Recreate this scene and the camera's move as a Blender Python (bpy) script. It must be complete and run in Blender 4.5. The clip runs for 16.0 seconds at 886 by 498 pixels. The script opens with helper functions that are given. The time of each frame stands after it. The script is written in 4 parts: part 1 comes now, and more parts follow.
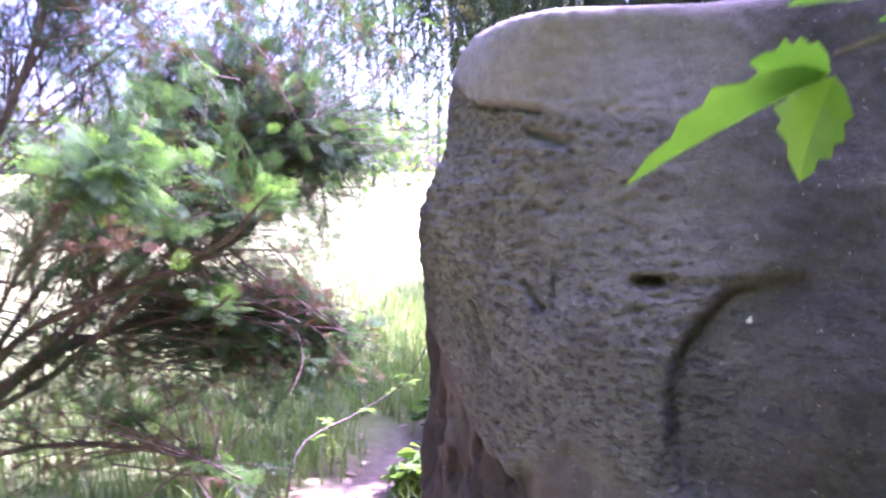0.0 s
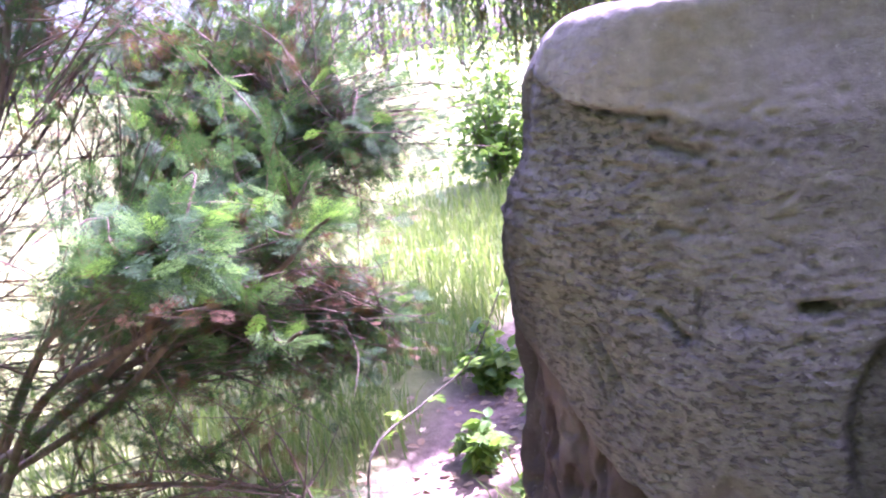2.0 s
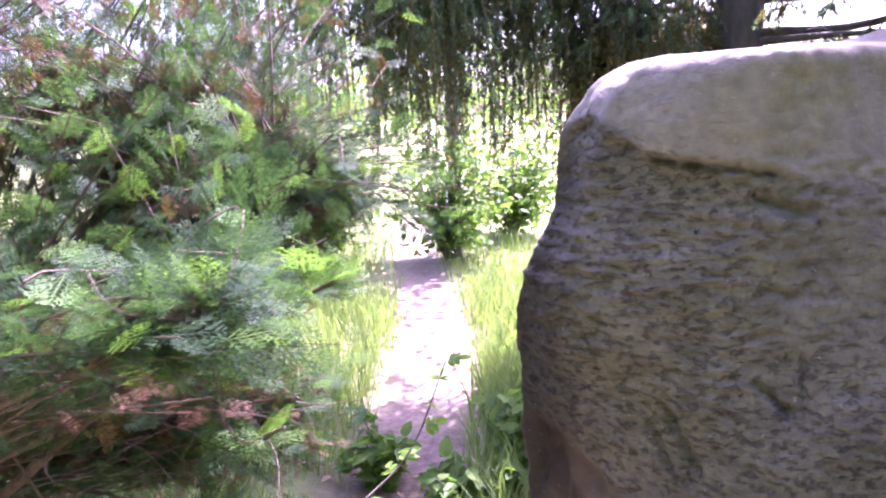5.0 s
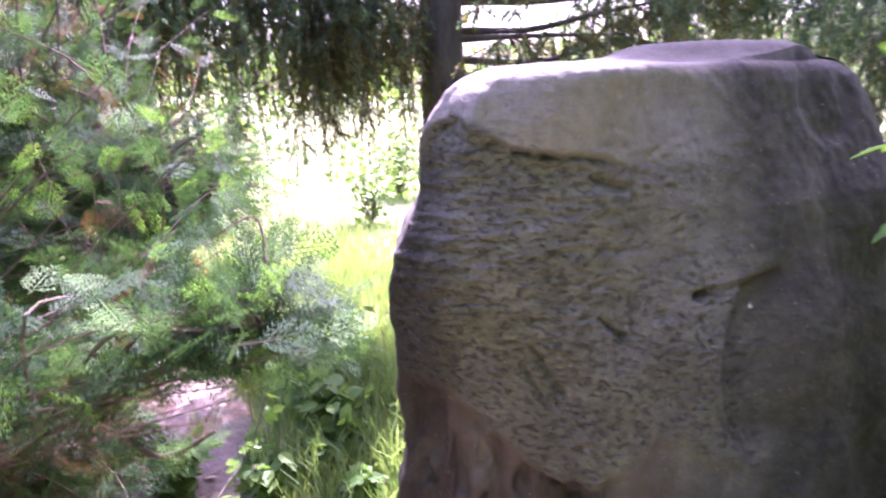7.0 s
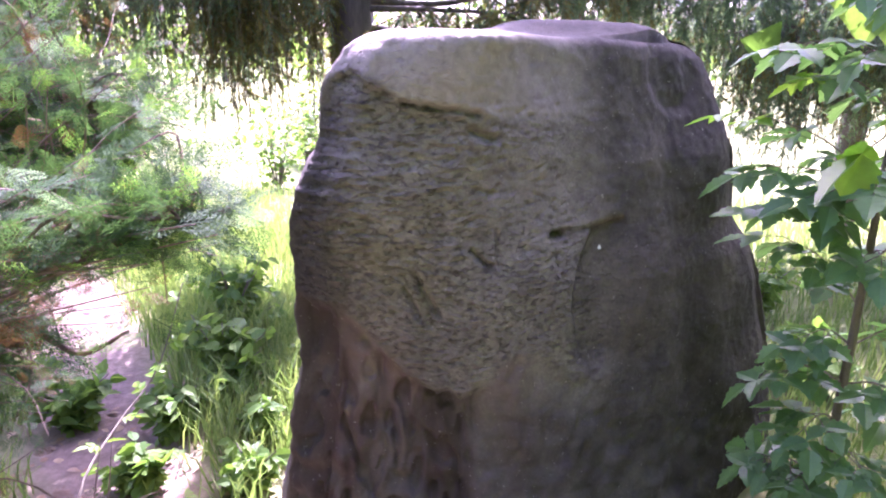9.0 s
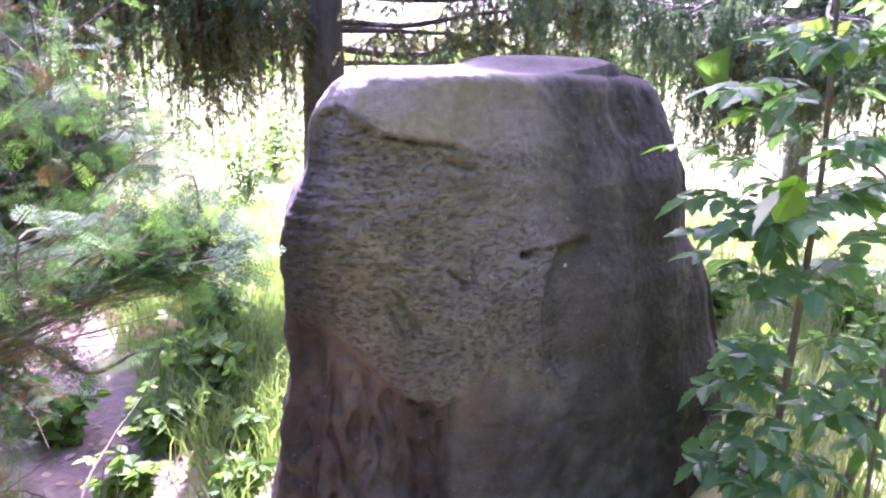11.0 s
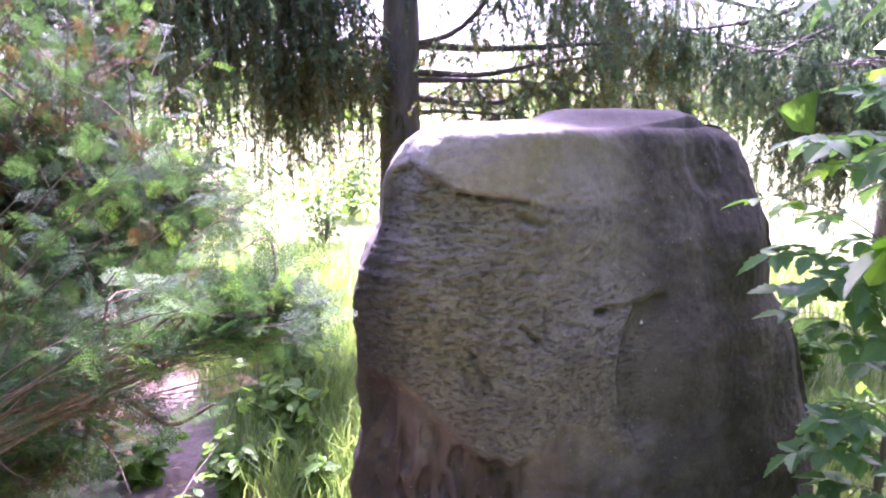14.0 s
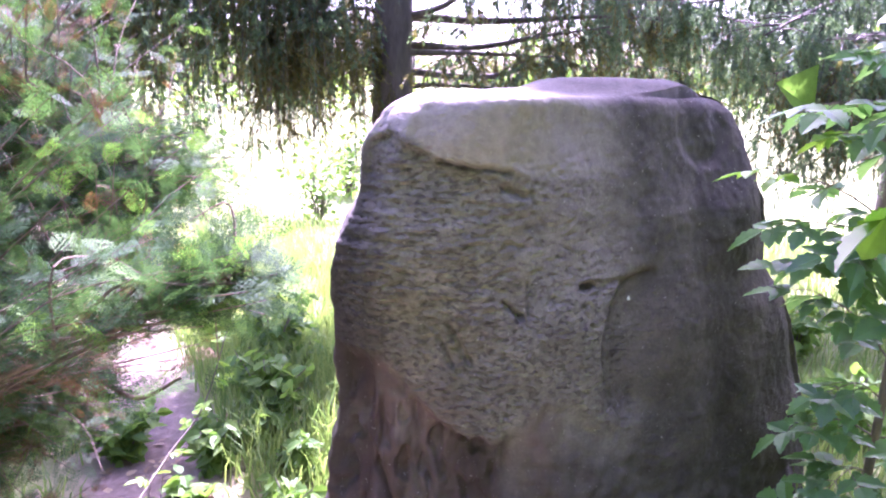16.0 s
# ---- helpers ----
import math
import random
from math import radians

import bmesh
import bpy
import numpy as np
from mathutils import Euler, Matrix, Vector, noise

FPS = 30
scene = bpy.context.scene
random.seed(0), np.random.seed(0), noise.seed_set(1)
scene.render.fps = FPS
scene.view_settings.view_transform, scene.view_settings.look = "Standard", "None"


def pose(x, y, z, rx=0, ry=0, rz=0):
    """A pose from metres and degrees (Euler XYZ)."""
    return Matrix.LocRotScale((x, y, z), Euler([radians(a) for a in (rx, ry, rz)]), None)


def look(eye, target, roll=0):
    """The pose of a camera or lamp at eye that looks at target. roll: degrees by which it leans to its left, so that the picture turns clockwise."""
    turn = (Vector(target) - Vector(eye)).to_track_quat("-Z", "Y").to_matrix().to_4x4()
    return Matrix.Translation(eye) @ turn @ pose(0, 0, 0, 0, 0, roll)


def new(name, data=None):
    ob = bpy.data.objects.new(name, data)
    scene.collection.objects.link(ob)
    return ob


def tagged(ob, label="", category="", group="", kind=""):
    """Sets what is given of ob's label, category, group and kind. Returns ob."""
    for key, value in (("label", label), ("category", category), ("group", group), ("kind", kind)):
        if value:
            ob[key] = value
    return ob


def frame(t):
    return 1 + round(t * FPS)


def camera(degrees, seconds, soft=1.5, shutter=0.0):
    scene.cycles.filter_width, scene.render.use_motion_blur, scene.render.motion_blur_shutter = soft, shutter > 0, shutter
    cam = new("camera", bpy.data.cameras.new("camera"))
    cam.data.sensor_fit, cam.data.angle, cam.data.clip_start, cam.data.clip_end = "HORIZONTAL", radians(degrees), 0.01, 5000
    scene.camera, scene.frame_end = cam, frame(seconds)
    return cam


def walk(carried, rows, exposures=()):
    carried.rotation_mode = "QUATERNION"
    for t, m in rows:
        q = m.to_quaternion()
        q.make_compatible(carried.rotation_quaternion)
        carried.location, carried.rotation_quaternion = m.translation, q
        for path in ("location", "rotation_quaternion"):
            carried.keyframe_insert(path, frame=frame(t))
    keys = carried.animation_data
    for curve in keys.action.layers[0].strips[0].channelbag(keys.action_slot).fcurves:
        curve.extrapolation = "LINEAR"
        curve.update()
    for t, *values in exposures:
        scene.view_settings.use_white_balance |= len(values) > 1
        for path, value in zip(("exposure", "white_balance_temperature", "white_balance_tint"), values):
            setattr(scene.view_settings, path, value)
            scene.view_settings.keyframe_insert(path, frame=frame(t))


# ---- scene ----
cam = camera(63.5, 16.0, 2.0, 0.4)
PATH = [
    (0, (0.097, 0.345, 1.279), (0.031, 2.332, 1.063), -0.3),
    (0.5, (0.031, 0.493, 1.091), (0.111, 2.489, 0.988), 2.2),
    (1, (0.02, 0.614, 1.361), (-0.028, 2.58, 0.997), -3.6),
    (1.5, (-0.141, 0.638, 1.494), (-0.231, 2.58, 1.026), -7.2),
    (2, (-0.196, 0.602, 1.583), (-0.175, 2.527, 1.041), -7.6),
    (2.5, (-0.201, 0.664, 1.533), (-0.074, 2.618, 1.125), -9.0),
    (3, (-0.295, 0.882, 1.49), (0.169, 2.812, 1.243), -6.0),
    (5.5, (-0.852, 0.99, 1.529), (-0.117, 2.808, 1.136), -2.8),
    (6, (-1.003, 1.148, 1.531), (-0.032, 2.845, 1.109), -5.1),
    (6.5, (-1.068, 1.161, 1.571), (0.21, 2.632, 1.119), -2.3),
    (7, (-1.201, 1.069, 1.591), (0.229, 2.394, 1.141), -2.5),
    (7.5, (-1.335, 1.013, 1.607), (0.216, 2.165, 1.088), 1.2),
    (8, (-1.391, 0.972, 1.545), (0.188, 2.102, 1.07), 1.3),
    (8.5, (-1.366, 0.879, 1.543), (0.205, 2.011, 1.043), 1.1),
    (11, (-1.542, 0.799, 1.631), (0.094, 1.837, 1.138), 1.4),
    (11.5, (-1.511, 0.742, 1.665), (0.181, 1.717, 1.233), 1.2),
    (12, (-1.477, 0.713, 1.682), (0.278, 1.588, 1.291), 0.6),
    (12.5, (-1.483, 0.742, 1.686), (0.257, 1.661, 1.331), 0.2),
    (13, (-1.503, 0.766, 1.698), (0.187, 1.781, 1.359), -0.7),
    (13.5, (-1.526, 0.786, 1.691), (0.076, 1.93, 1.334), -0.3),
    (14, (-1.526, 0.803, 1.678), (0.009, 2.025, 1.288), 0.6),
    (14.5, (-1.504, 0.822, 1.679), (0.023, 2.045, 1.261), 0.9),
    (15, (-1.533, 0.803, 1.648), (-0.05, 2.052, 1.159), 1.0),
    (15.5, (-1.483, 0.805, 1.647), (0.03, 2.017, 1.154), 1.4),
    (16, (-1.434, 0.796, 1.64), (0.09, 2.013, 1.196), 1.0),
]
EXPOSURES = [(0.0, 3.3, 5050, 72), (3.0, 3.12, 5250, 69), (7.0, 2.98, 5350, 64), (8.7, 3.05, 5350, 64), (12.5, 3.2, 5150, 66), (14.5, 3.08, 5350, 64), (16.0, 3.35, 5200, 66)]
walk(cam, [(t, look(eye, target, roll)) for t, eye, target, roll in PATH], EXPOSURES)

# ---- light ----
world = bpy.data.worlds.new("sky")
scene.world = world
world.use_nodes = True
wn = world.node_tree.nodes
sky = wn.new("ShaderNodeTexSky")
sky.sky_type = "NISHITA"
sky.sun_disc = False
SUN_AZ, SUN_EL = 31.0, 56.0          # degrees from +x towards +y, and above the horizon
sky.sun_elevation = radians(SUN_EL)
sky.sun_rotation = radians(90.0 - SUN_AZ)
sky.air_density, sky.dust_density, sky.ozone_density = 1.0, 5.0, 1.0
world.node_tree.links.new(sky.outputs[0], wn["Background"].inputs[0])
wn["Background"].inputs[1].default_value = 0.12
sun_data = bpy.data.lights.new("sun", "SUN")
sun_data.energy, sun_data.angle, sun_data.color = 5.0, radians(0.6), (1.0, 0.94, 0.84)
sun = new("sun", sun_data)
sun_way = Vector((math.cos(radians(SUN_AZ)) * math.cos(radians(SUN_EL)),
                  math.sin(radians(SUN_AZ)) * math.cos(radians(SUN_EL)), math.sin(radians(SUN_EL))))
sun.matrix_world = look(sun_way * 40, (0, 0, 0))


# ---- materials ----
class Mat:
    """Short node building for one material."""

    def __init__(self, name):
        self.m = bpy.data.materials.new(name)
        self.m.use_nodes = True
        self.t = self.m.node_tree
        self.b = self.t.nodes["Principled BSDF"]

    def n(self, kind, **values):
        node = self.t.nodes.new(kind)
        for k, v in values.items():
            node.inputs[k.replace("_", " ")].default_value = v
        return node

    def link(self, a, b):
        self.t.links.new(a, b)

    def coords(self, scale=(1, 1, 1), turn=0.0):
        c, mp = self.n("ShaderNodeTexCoord"), self.n("ShaderNodeMapping")
        mp.inputs["Scale"].default_value = scale
        mp.inputs["Rotation"].default_value = (0, radians(turn), 0)
        self.link(c.outputs["Object"], mp.inputs["Vector"])
        return mp.outputs[0]

    def noise(self, scale, detail=6.0, rough=0.6, stretch=(1, 1, 1), turn=0.0):
        n = self.n("ShaderNodeTexNoise", Scale=scale, Detail=detail, Roughness=rough)
        self.link(self.coords(stretch, turn), n.inputs["Vector"])
        return n.outputs[0]

    def ramp(self, fac, stops):
        r = self.n("ShaderNodeValToRGB")
        el = r.color_ramp.elements
        while len(el) < len(stops):
            el.new(0.5)
        for e, (p, c) in zip(el, stops):
            e.position, e.color = p, (*c, 1) if len(c) == 3 else c
        self.link(fac, r.inputs[0])
        return r.outputs[0]

    def mix(self, fac, a, b, kind="MIX"):
        x = self.t.nodes.new("ShaderNodeMix")
        x.data_type, x.blend_type = "RGBA", kind
        for i, v in ((0, fac), (6, a), (7, b)):
            if hasattr(v, "is_linked"):
                self.link(v, x.inputs[i])
            else:
                x.inputs[i].default_value = v if i == 0 else (*v, 1)
        return x.outputs[2]

    def bump(self, height, strength, distance):
        bp = self.n("ShaderNodeBump", Strength=strength, Distance=distance)
        self.link(height, bp.inputs["Height"])
        if self.b.inputs["Normal"].is_linked:
            self.link(self.b.inputs["Normal"].links[0].from_socket, bp.inputs["Normal"])
        self.link(bp.outputs[0], self.b.inputs["Normal"])

    def done(self, colour, rough=0.8):
        if hasattr(colour, "is_linked"):
            self.link(colour, self.b.inputs["Base Color"])
        else:
            self.b.inputs["Base Color"].default_value = (*colour, 1)
        self.b.inputs["Roughness"].default_value = rough
        return self.m


def stone_material():
    m = Mat("sandstone")
    big = m.ramp(m.noise(3.0, 5), [(0.3, (0.128, 0.112, 0.105)), (0.7, (0.196, 0.170, 0.155))])
    grain = m.ramp(m.noise(90.0, 4, 0.7), [(0.25, (0.76, 0.75, 0.76)), (0.75, (1.20, 1.20, 1.19))])
    col = m.mix(1.0, big, grain, "MULTIPLY")
    blotch = m.ramp(m.noise(11.0, 6, 0.7), [(0.32, (0.62, 0.60, 0.62)), (0.62, (1.12, 1.12, 1.10))])
    col = m.mix(0.8, col, m.mix(1.0, col, blotch, "MULTIPLY"))
    att = m.t.nodes.new("ShaderNodeVertexColor")
    att.layer_name = "weather_and_skylight"
    sep = m.t.nodes.new("ShaderNodeSeparateColor")
    m.link(att.outputs[0], sep.inputs[0])
    mossy = m.t.nodes.new("ShaderNodeMath")
    mossy.operation = "MULTIPLY"
    m.link(sep.outputs[0], mossy.inputs[0])
    m.link(m.ramp(m.noise(14.0, 5, 0.65), [(0.35, (0.0,) * 3), (0.70, (0.85,) * 3)]), mossy.inputs[1])
    col = m.mix(mossy.outputs[0], col, (0.092, 0.084, 0.040))
    col = m.mix(sep.outputs[1], col, m.ramp(m.noise(9.0, 5), [(0.3, (0.088, 0.060, 0.058)), (0.7, (0.150, 0.106, 0.098))]))
    # blue channel: paler stone, mostly sky light painted on the top facet
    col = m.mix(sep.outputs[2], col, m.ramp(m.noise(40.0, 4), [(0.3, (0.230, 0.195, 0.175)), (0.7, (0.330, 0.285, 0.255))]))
    shade_marks = m.t.nodes.new("ShaderNodeVertexColor")
    shade_marks.layer_name = "shade_marks"
    cut = m.t.nodes.new("ShaderNodeSeparateColor")
    m.link(shade_marks.outputs[0], cut.inputs[0])
    # red channel: dark patina together with shade put into the colour
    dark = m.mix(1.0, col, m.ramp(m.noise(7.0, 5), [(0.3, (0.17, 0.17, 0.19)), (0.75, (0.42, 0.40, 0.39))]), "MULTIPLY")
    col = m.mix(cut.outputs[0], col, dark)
    col = m.mix(cut.outputs[1], col, (0.72, 0.70, 0.68))
    # chips and pecked pits, on the worked part alone
    pits = m.ramp(m.noise(58.0, 5, 0.65, (0.75, 0.75, 1.4), 20.0), [(0.33, (0.0,) * 3), (0.47, (1.0,) * 3)])
    worked = m.mix(cut.outputs[2], (1.0, 1.0, 1.0), pits)
    col = m.mix(1.0, col, m.ramp(worked, [(0.0, (0.84, 0.82, 0.80)), (1.0, (1.03, 1.03, 1.03))]), "MULTIPLY")
    speck = m.ramp(m.noise(75.0, 3, 0.6), [(0.66, (0.0,) * 3), (0.74, (0.5,) * 3)])
    col = m.mix(speck, col, (0.36, 0.33, 0.31))
    m.bump(m.noise(60.0, 6, 0.7), 0.45, 0.006)
    m.bump(m.noise(300.0, 3, 0.7), 0.25, 0.002)
    m.bump(worked, 0.8, 0.010)
    m.bump(m.mix(cut.outputs[2], (0.5, 0.5, 0.5), m.noise(80.0, 3, 0.5, (0.6, 0.6, 1.5), 24.0)), 0.6, 0.010)
    m.b.inputs["Specular IOR Level"].default_value = 0.2
    return m.done(col, 0.85)


def bark_material(name, a, b, scale=18.0):
    m = Mat(name)
    col = m.ramp(m.noise(scale, 6, 0.7, (1, 1, 0.3)), [(0.3, a), (0.7, b)])
    m.bump(m.noise(scale * 1.6, 5, 0.7, (1, 1, 0.25)), 0.8, 0.012)
    return m.done(col, 0.9)


def leaf_material(name, a, b, through_light=0.45, rough=0.5):
    """Leaf surface that lets part of the light through; every leaf differs a little."""
    m = Mat(name)
    geo = m.t.nodes.new("ShaderNodeNewGeometry")
    info = m.t.nodes.new("ShaderNodeObjectInfo")
    add = m.t.nodes.new("ShaderNodeMath")
    add.operation = "ADD"
    m.link(geo.outputs["Random Per Island"], add.inputs[0])
    m.link(info.outputs["Random"], add.inputs[1])
    half = m.t.nodes.new("ShaderNodeMath")
    half.operation = "FRACT"
    m.link(add.outputs[0], half.inputs[0])
    col = m.ramp(half.outputs[0], [(0.0, a), (1.0, b)])
    col = m.mix(0.35, col, m.mix(1.0, col, m.ramp(m.noise(25.0, 3), [(0.3, (0.6,) * 3), (0.7, (1.3,) * 3)]), "MULTIPLY"))
    m.done(col, rough)
    m.b.inputs["Specular IOR Level"].default_value = 0.25 if rough > 0.45 else 0.55
    tr = m.t.nodes.new("ShaderNodeBsdfTranslucent")
    bright = m.mix(1.0, col, (1.5, 1.6, 0.7), "MULTIPLY")
    m.link(bright, tr.inputs[0])
    mix = m.t.nodes.new("ShaderNodeMixShader")
    mix.inputs[0].default_value = through_light
    m.link(m.b.outputs[0], mix.inputs[1])
    m.link(tr.outputs[0], mix.inputs[2])
    m.link(mix.outputs[0], m.t.nodes["Material Output"].inputs[0])
    return m.m


def ground_material():
    m = Mat("soil_and_turf")
    att = m.t.nodes.new("ShaderNodeVertexColor")
    att.layer_name = "path"
    soil = m.ramp(m.noise(22.0, 6, 0.7), [(0.3, (0.13, 0.085, 0.065)), (0.7, (0.30, 0.215, 0.175))])
    turf = m.ramp(m.noise(3.0, 6, 0.7), [(0.3, (0.10, 0.13, 0.035)), (0.7, (0.26, 0.27, 0.09))])
    m.bump(m.noise(35.0, 6, 0.7), 0.8, 0.02)
    return m.done(m.mix(att.outputs[0], turf, soil), 0.95)


STONE = stone_material()
SOIL = ground_material()
BARK_CYPRESS = bark_material("cypress_bark", (0.075, 0.050, 0.038), (0.20, 0.140, 0.105), 40.0)
BARK_SPRUCE = bark_material("spruce_bark", (0.060, 0.048, 0.042), (0.150, 0.120, 0.105), 14.0)
BARK_YOUNG = bark_material("sapling_bark", (0.100, 0.085, 0.065), (0.200, 0.165, 0.130), 30.0)
SCALE_DARK = leaf_material("cypress_green", (0.024, 0.056, 0.028), (0.060, 0.112, 0.044), 0.42, 0.65)
SCALE_LIGHT = leaf_material("cypress_fresh", (0.075, 0.160, 0.038), (0.130, 0.225, 0.052), 0.5, 0.6)
SCALE_DEAD = leaf_material("cypress_dead", (0.095, 0.045, 0.026), (0.180, 0.098, 0.058), 0.3, 0.7)
NEEDLE = leaf_material("spruce_needles", (0.060, 0.108, 0.088), (0.150, 0.205, 0.150), 0.48)
NEEDLE_OLIVE = leaf_material("spruce_old_needles", (0.090, 0.090, 0.040), (0.170, 0.145, 0.075), 0.42)
LEAF = leaf_material("sapling_leaf", (0.080, 0.170, 0.068), (0.130, 0.235, 0.095), 0.5, 0.38)
LEAF_FRESH = leaf_material("sapling_fresh_leaf", (0.120, 0.240, 0.030), (0.190, 0.300, 0.040), 0.55, 0.4)
BLADE = leaf_material("grass_blade", (0.100, 0.165, 0.055), (0.210, 0.265, 0.100), 0.45)
BACKLIT = leaf_material("backlit_leaf", (0.050, 0.130, 0.008), (0.090, 0.180, 0.010), 0.55, 0.35)
BROAD = leaf_material("bush_leaf", (0.075, 0.150, 0.035), (0.170, 0.260, 0.060), 0.5)
LITTER = leaf_material("dry_leaf", (0.22, 0.13, 0.085), (0.42, 0.31, 0.21), 0.15)


# ---- mesh helpers ----
def mesh_object(name, verts, faces, materials, parent=None, label="", mats=None, smooth=False):
    me = bpy.data.meshes.new(name)
    me.from_pydata(verts if isinstance(verts, list) else verts.tolist(), [], faces if isinstance(faces, list) else faces.tolist())
    for mt in materials if isinstance(materials, (list, tuple)) else [materials]:
        me.materials.append(mt)
    if mats is not None:
        me.polygons.foreach_set("material_index", mats)
    if smooth:
        me.polygons.foreach_set("use_smooth", [True] * len(me.polygons))
    me.update()
    ob = new(name, me)
    if parent:
        ob.parent = parent
    if label:
        ob["label"] = label
    return ob


def thing(name, place, label, category, group="", kind=""):
    ob = new(name)
    ob.empty_display_size = 0.1
    ob.location = place
    return tagged(ob, label, category, group, kind)


class Pile:
    """Collects small pieces into one mesh."""

    def __init__(self):
        self.v, self.f, self.m, self.count = [], [], [], 0

    def add(self, verts, faces, mat=0):
        self.v.append(verts)
        self.f.extend([[i + self.count for i in f] for f in faces])
        self.m.extend([mat] * len(faces))
        self.count += len(verts)

    def make(self, name, materials, parent=None, label="", smooth=False):
        return mesh_object(name, np.concatenate(self.v), self.f, materials, parent, label, self.m, smooth)


def frame_of(direction, spin=0.0):
    """Rotation whose columns are side, forward (= direction) and up."""
    d = np.asarray(direction, float)
    d = d / np.linalg.norm(d)
    up = np.array([0, 0, 1.0]) if abs(d[2]) < 0.95 else np.array([1.0, 0, 0])
    side = np.cross(d, up)
    side /= np.linalg.norm(side)
    up = np.cross(side, d)
    c, s = math.cos(spin), math.sin(spin)
    return np.stack([c * side + s * up, d, -s * side + c * up], axis=1)


def smooth_line(points, n):
    """n points along a Catmull-Rom curve through points."""
    p = np.asarray(points, float)
    p = np.vstack([2 * p[0] - p[1], p, 2 * p[-1] - p[-2]])
    out = []
    for t in np.linspace(0, len(p) - 3 - 1e-6, n):
        i = int(t)
        f = t - i
        a, b, c, d = p[i:i + 4]
        out.append(0.5 * (2 * b + (c - a) * f + (2 * a - 5 * b + 4 * c - d) * f * f + (3 * b - a - 3 * c + d) * f ** 3))
    return np.array(out)


def add_tube(pile, line, r0, r1, sides=7, wobble=0.0, rng=None, mat=0):
    """Tapered limb along a line."""
    line = np.asarray(line, float)
    n = len(line)
    ways = np.gradient(line, axis=0)
    verts = []
    for i in range(n):
        m = frame_of(ways[i])
        r = r0 + (r1 - r0) * i / (n - 1)
        for k in range(sides):
            a = 2 * math.pi * k / sides
            q = r * (1 + (rng.uniform(-wobble, wobble) if wobble else 0))
            verts.append(line[i] + m[:, 0] * q * math.cos(a) + m[:, 2] * q * math.sin(a))
    faces = [[i * sides + k, i * sides + (k + 1) % sides, (i + 1) * sides + (k + 1) % sides, (i + 1) * sides + k]
             for i in range(n - 1) for k in range(sides)]
    faces.append(list(range((n - 1) * sides, n * sides)))
    faces.append(list(range(sides - 1, -1, -1)))
    pile.add(np.array(verts), faces, mat)


# ---- ground ----
PATH_LINE = smooth_line([(-2.6, 0.3), (-1.5, 0.8), (-0.6, 1.5), (-0.52, 2.4), (-0.14, 3.25), (0.32, 4.2), (0.9, 5.6), (1.6, 8.0), (2.6, 11.0)], 60)


def path_amount(x, y):
    d = np.sqrt(((PATH_LINE - (x, y)) ** 2).sum(1)).min()
    return max(0.0, min(1.0, (0.42 - d) / 0.20))


def ground_height(x, y):
    h = 0.035 * noise.noise((x * 0.9, y * 0.9, 0)) + 0.015 * noise.noise((x * 3.1, y * 3.1, 4))
    return h - 0.03 * path_amount(x, y)


def build_ground():
    ticks = [-900, -300, -100, -40, -20, -12, -8] + list(np.arange(-5, 14.01, 0.2)) + [18, 25, 40, 80, 160, 400, 900]
    n = len(ticks)
    verts = [(x, y, ground_height(x, y) if abs(x) < 60 and abs(y) < 60 else 0.0) for y in ticks for x in ticks]
    faces = [[j * n + i, j * n + i + 1, (j + 1) * n + i + 1, (j + 1) * n + i] for j in range(n - 1) for i in range(n - 1)]
    ob = mesh_object("ground", verts, faces, SOIL, smooth=True)
    layer = ob.data.color_attributes.new("path", "FLOAT_COLOR", "POINT")
    for i, (x, y, z) in enumerate(verts):
        a = path_amount(x, y) if -5 <= x <= 14 and -5 <= y <= 14 else 0.0
        a = max(a, 0.7 * max(0.0, 1 - math.hypot(x - 0.3, y - 1.6) / 1.6))
        layer.data[i].color = (a, a, a, 1)
    tagged(ob, "grassy ground with a trodden bare earth path beside the stone", "ground", kind="structure")


build_ground()


# ---- standing stone ----
STONE_PLACE = pose(0.57, 1.9, 0, 0, 0, -38.1)
LEFT_Z = [0.0, 0.27, 0.40, 0.49, 0.62, 0.75, 0.92, 1.09, 1.18, 1.24, 1.29, 1.376, 1.437, 1.505, 1.566, 1.617]
LEFT_U = [-0.82, -0.790, -0.770, -0.752, -0.735, -0.740, -0.742, -0.748, -0.726, -0.698, -0.668, -0.650, -0.648, -0.622, -0.582, -0.520]
RIGHT_Z = [0.0, 0.30, 0.46, 0.62, 0.78, 0.90, 0.95, 1.0, 1.13, 1.25, 1.347, 1.45, 1.566, 1.62]
RIGHT_U = [1.17, 1.135, 1.118, 1.085, 1.045, 0.985, 0.938, 0.905, 0.918, 0.895, 0.852, 0.80, 0.735, 0.665]
FRONT_S = [0.0, 0.05, 0.12, 0.25, 0.42, 0.5, 0.62, 0.72, 0.80, 0.88, 0.95, 1.0]
FRONT_V = [-0.02, -0.125, -0.17, -0.24, -0.225, -0.18, -0.14, -0.08, -0.03, 0.035, 0.11, 0.19]
LIP_U = [-0.9, -0.62, -0.5, -0.39, -0.30, -0.24, -0.137, -0.05, 0.06, 0.15, 0.3, 1.1]
LIP_Z = [0.92, 0.85, 0.735, 0.63, 0.60, 0.64, 0.745, 0.70, 0.62, 0.58, 0.42, 0.30]
ARC = [(0.27, 1.09), (0.21, 1.073), (0.147, 1.05), (0.095, 0.98), (0.068, 0.91), (0.062, 0.83), (0.075, 0.75), (0.09, 0.70), (0.132, 0.63)]


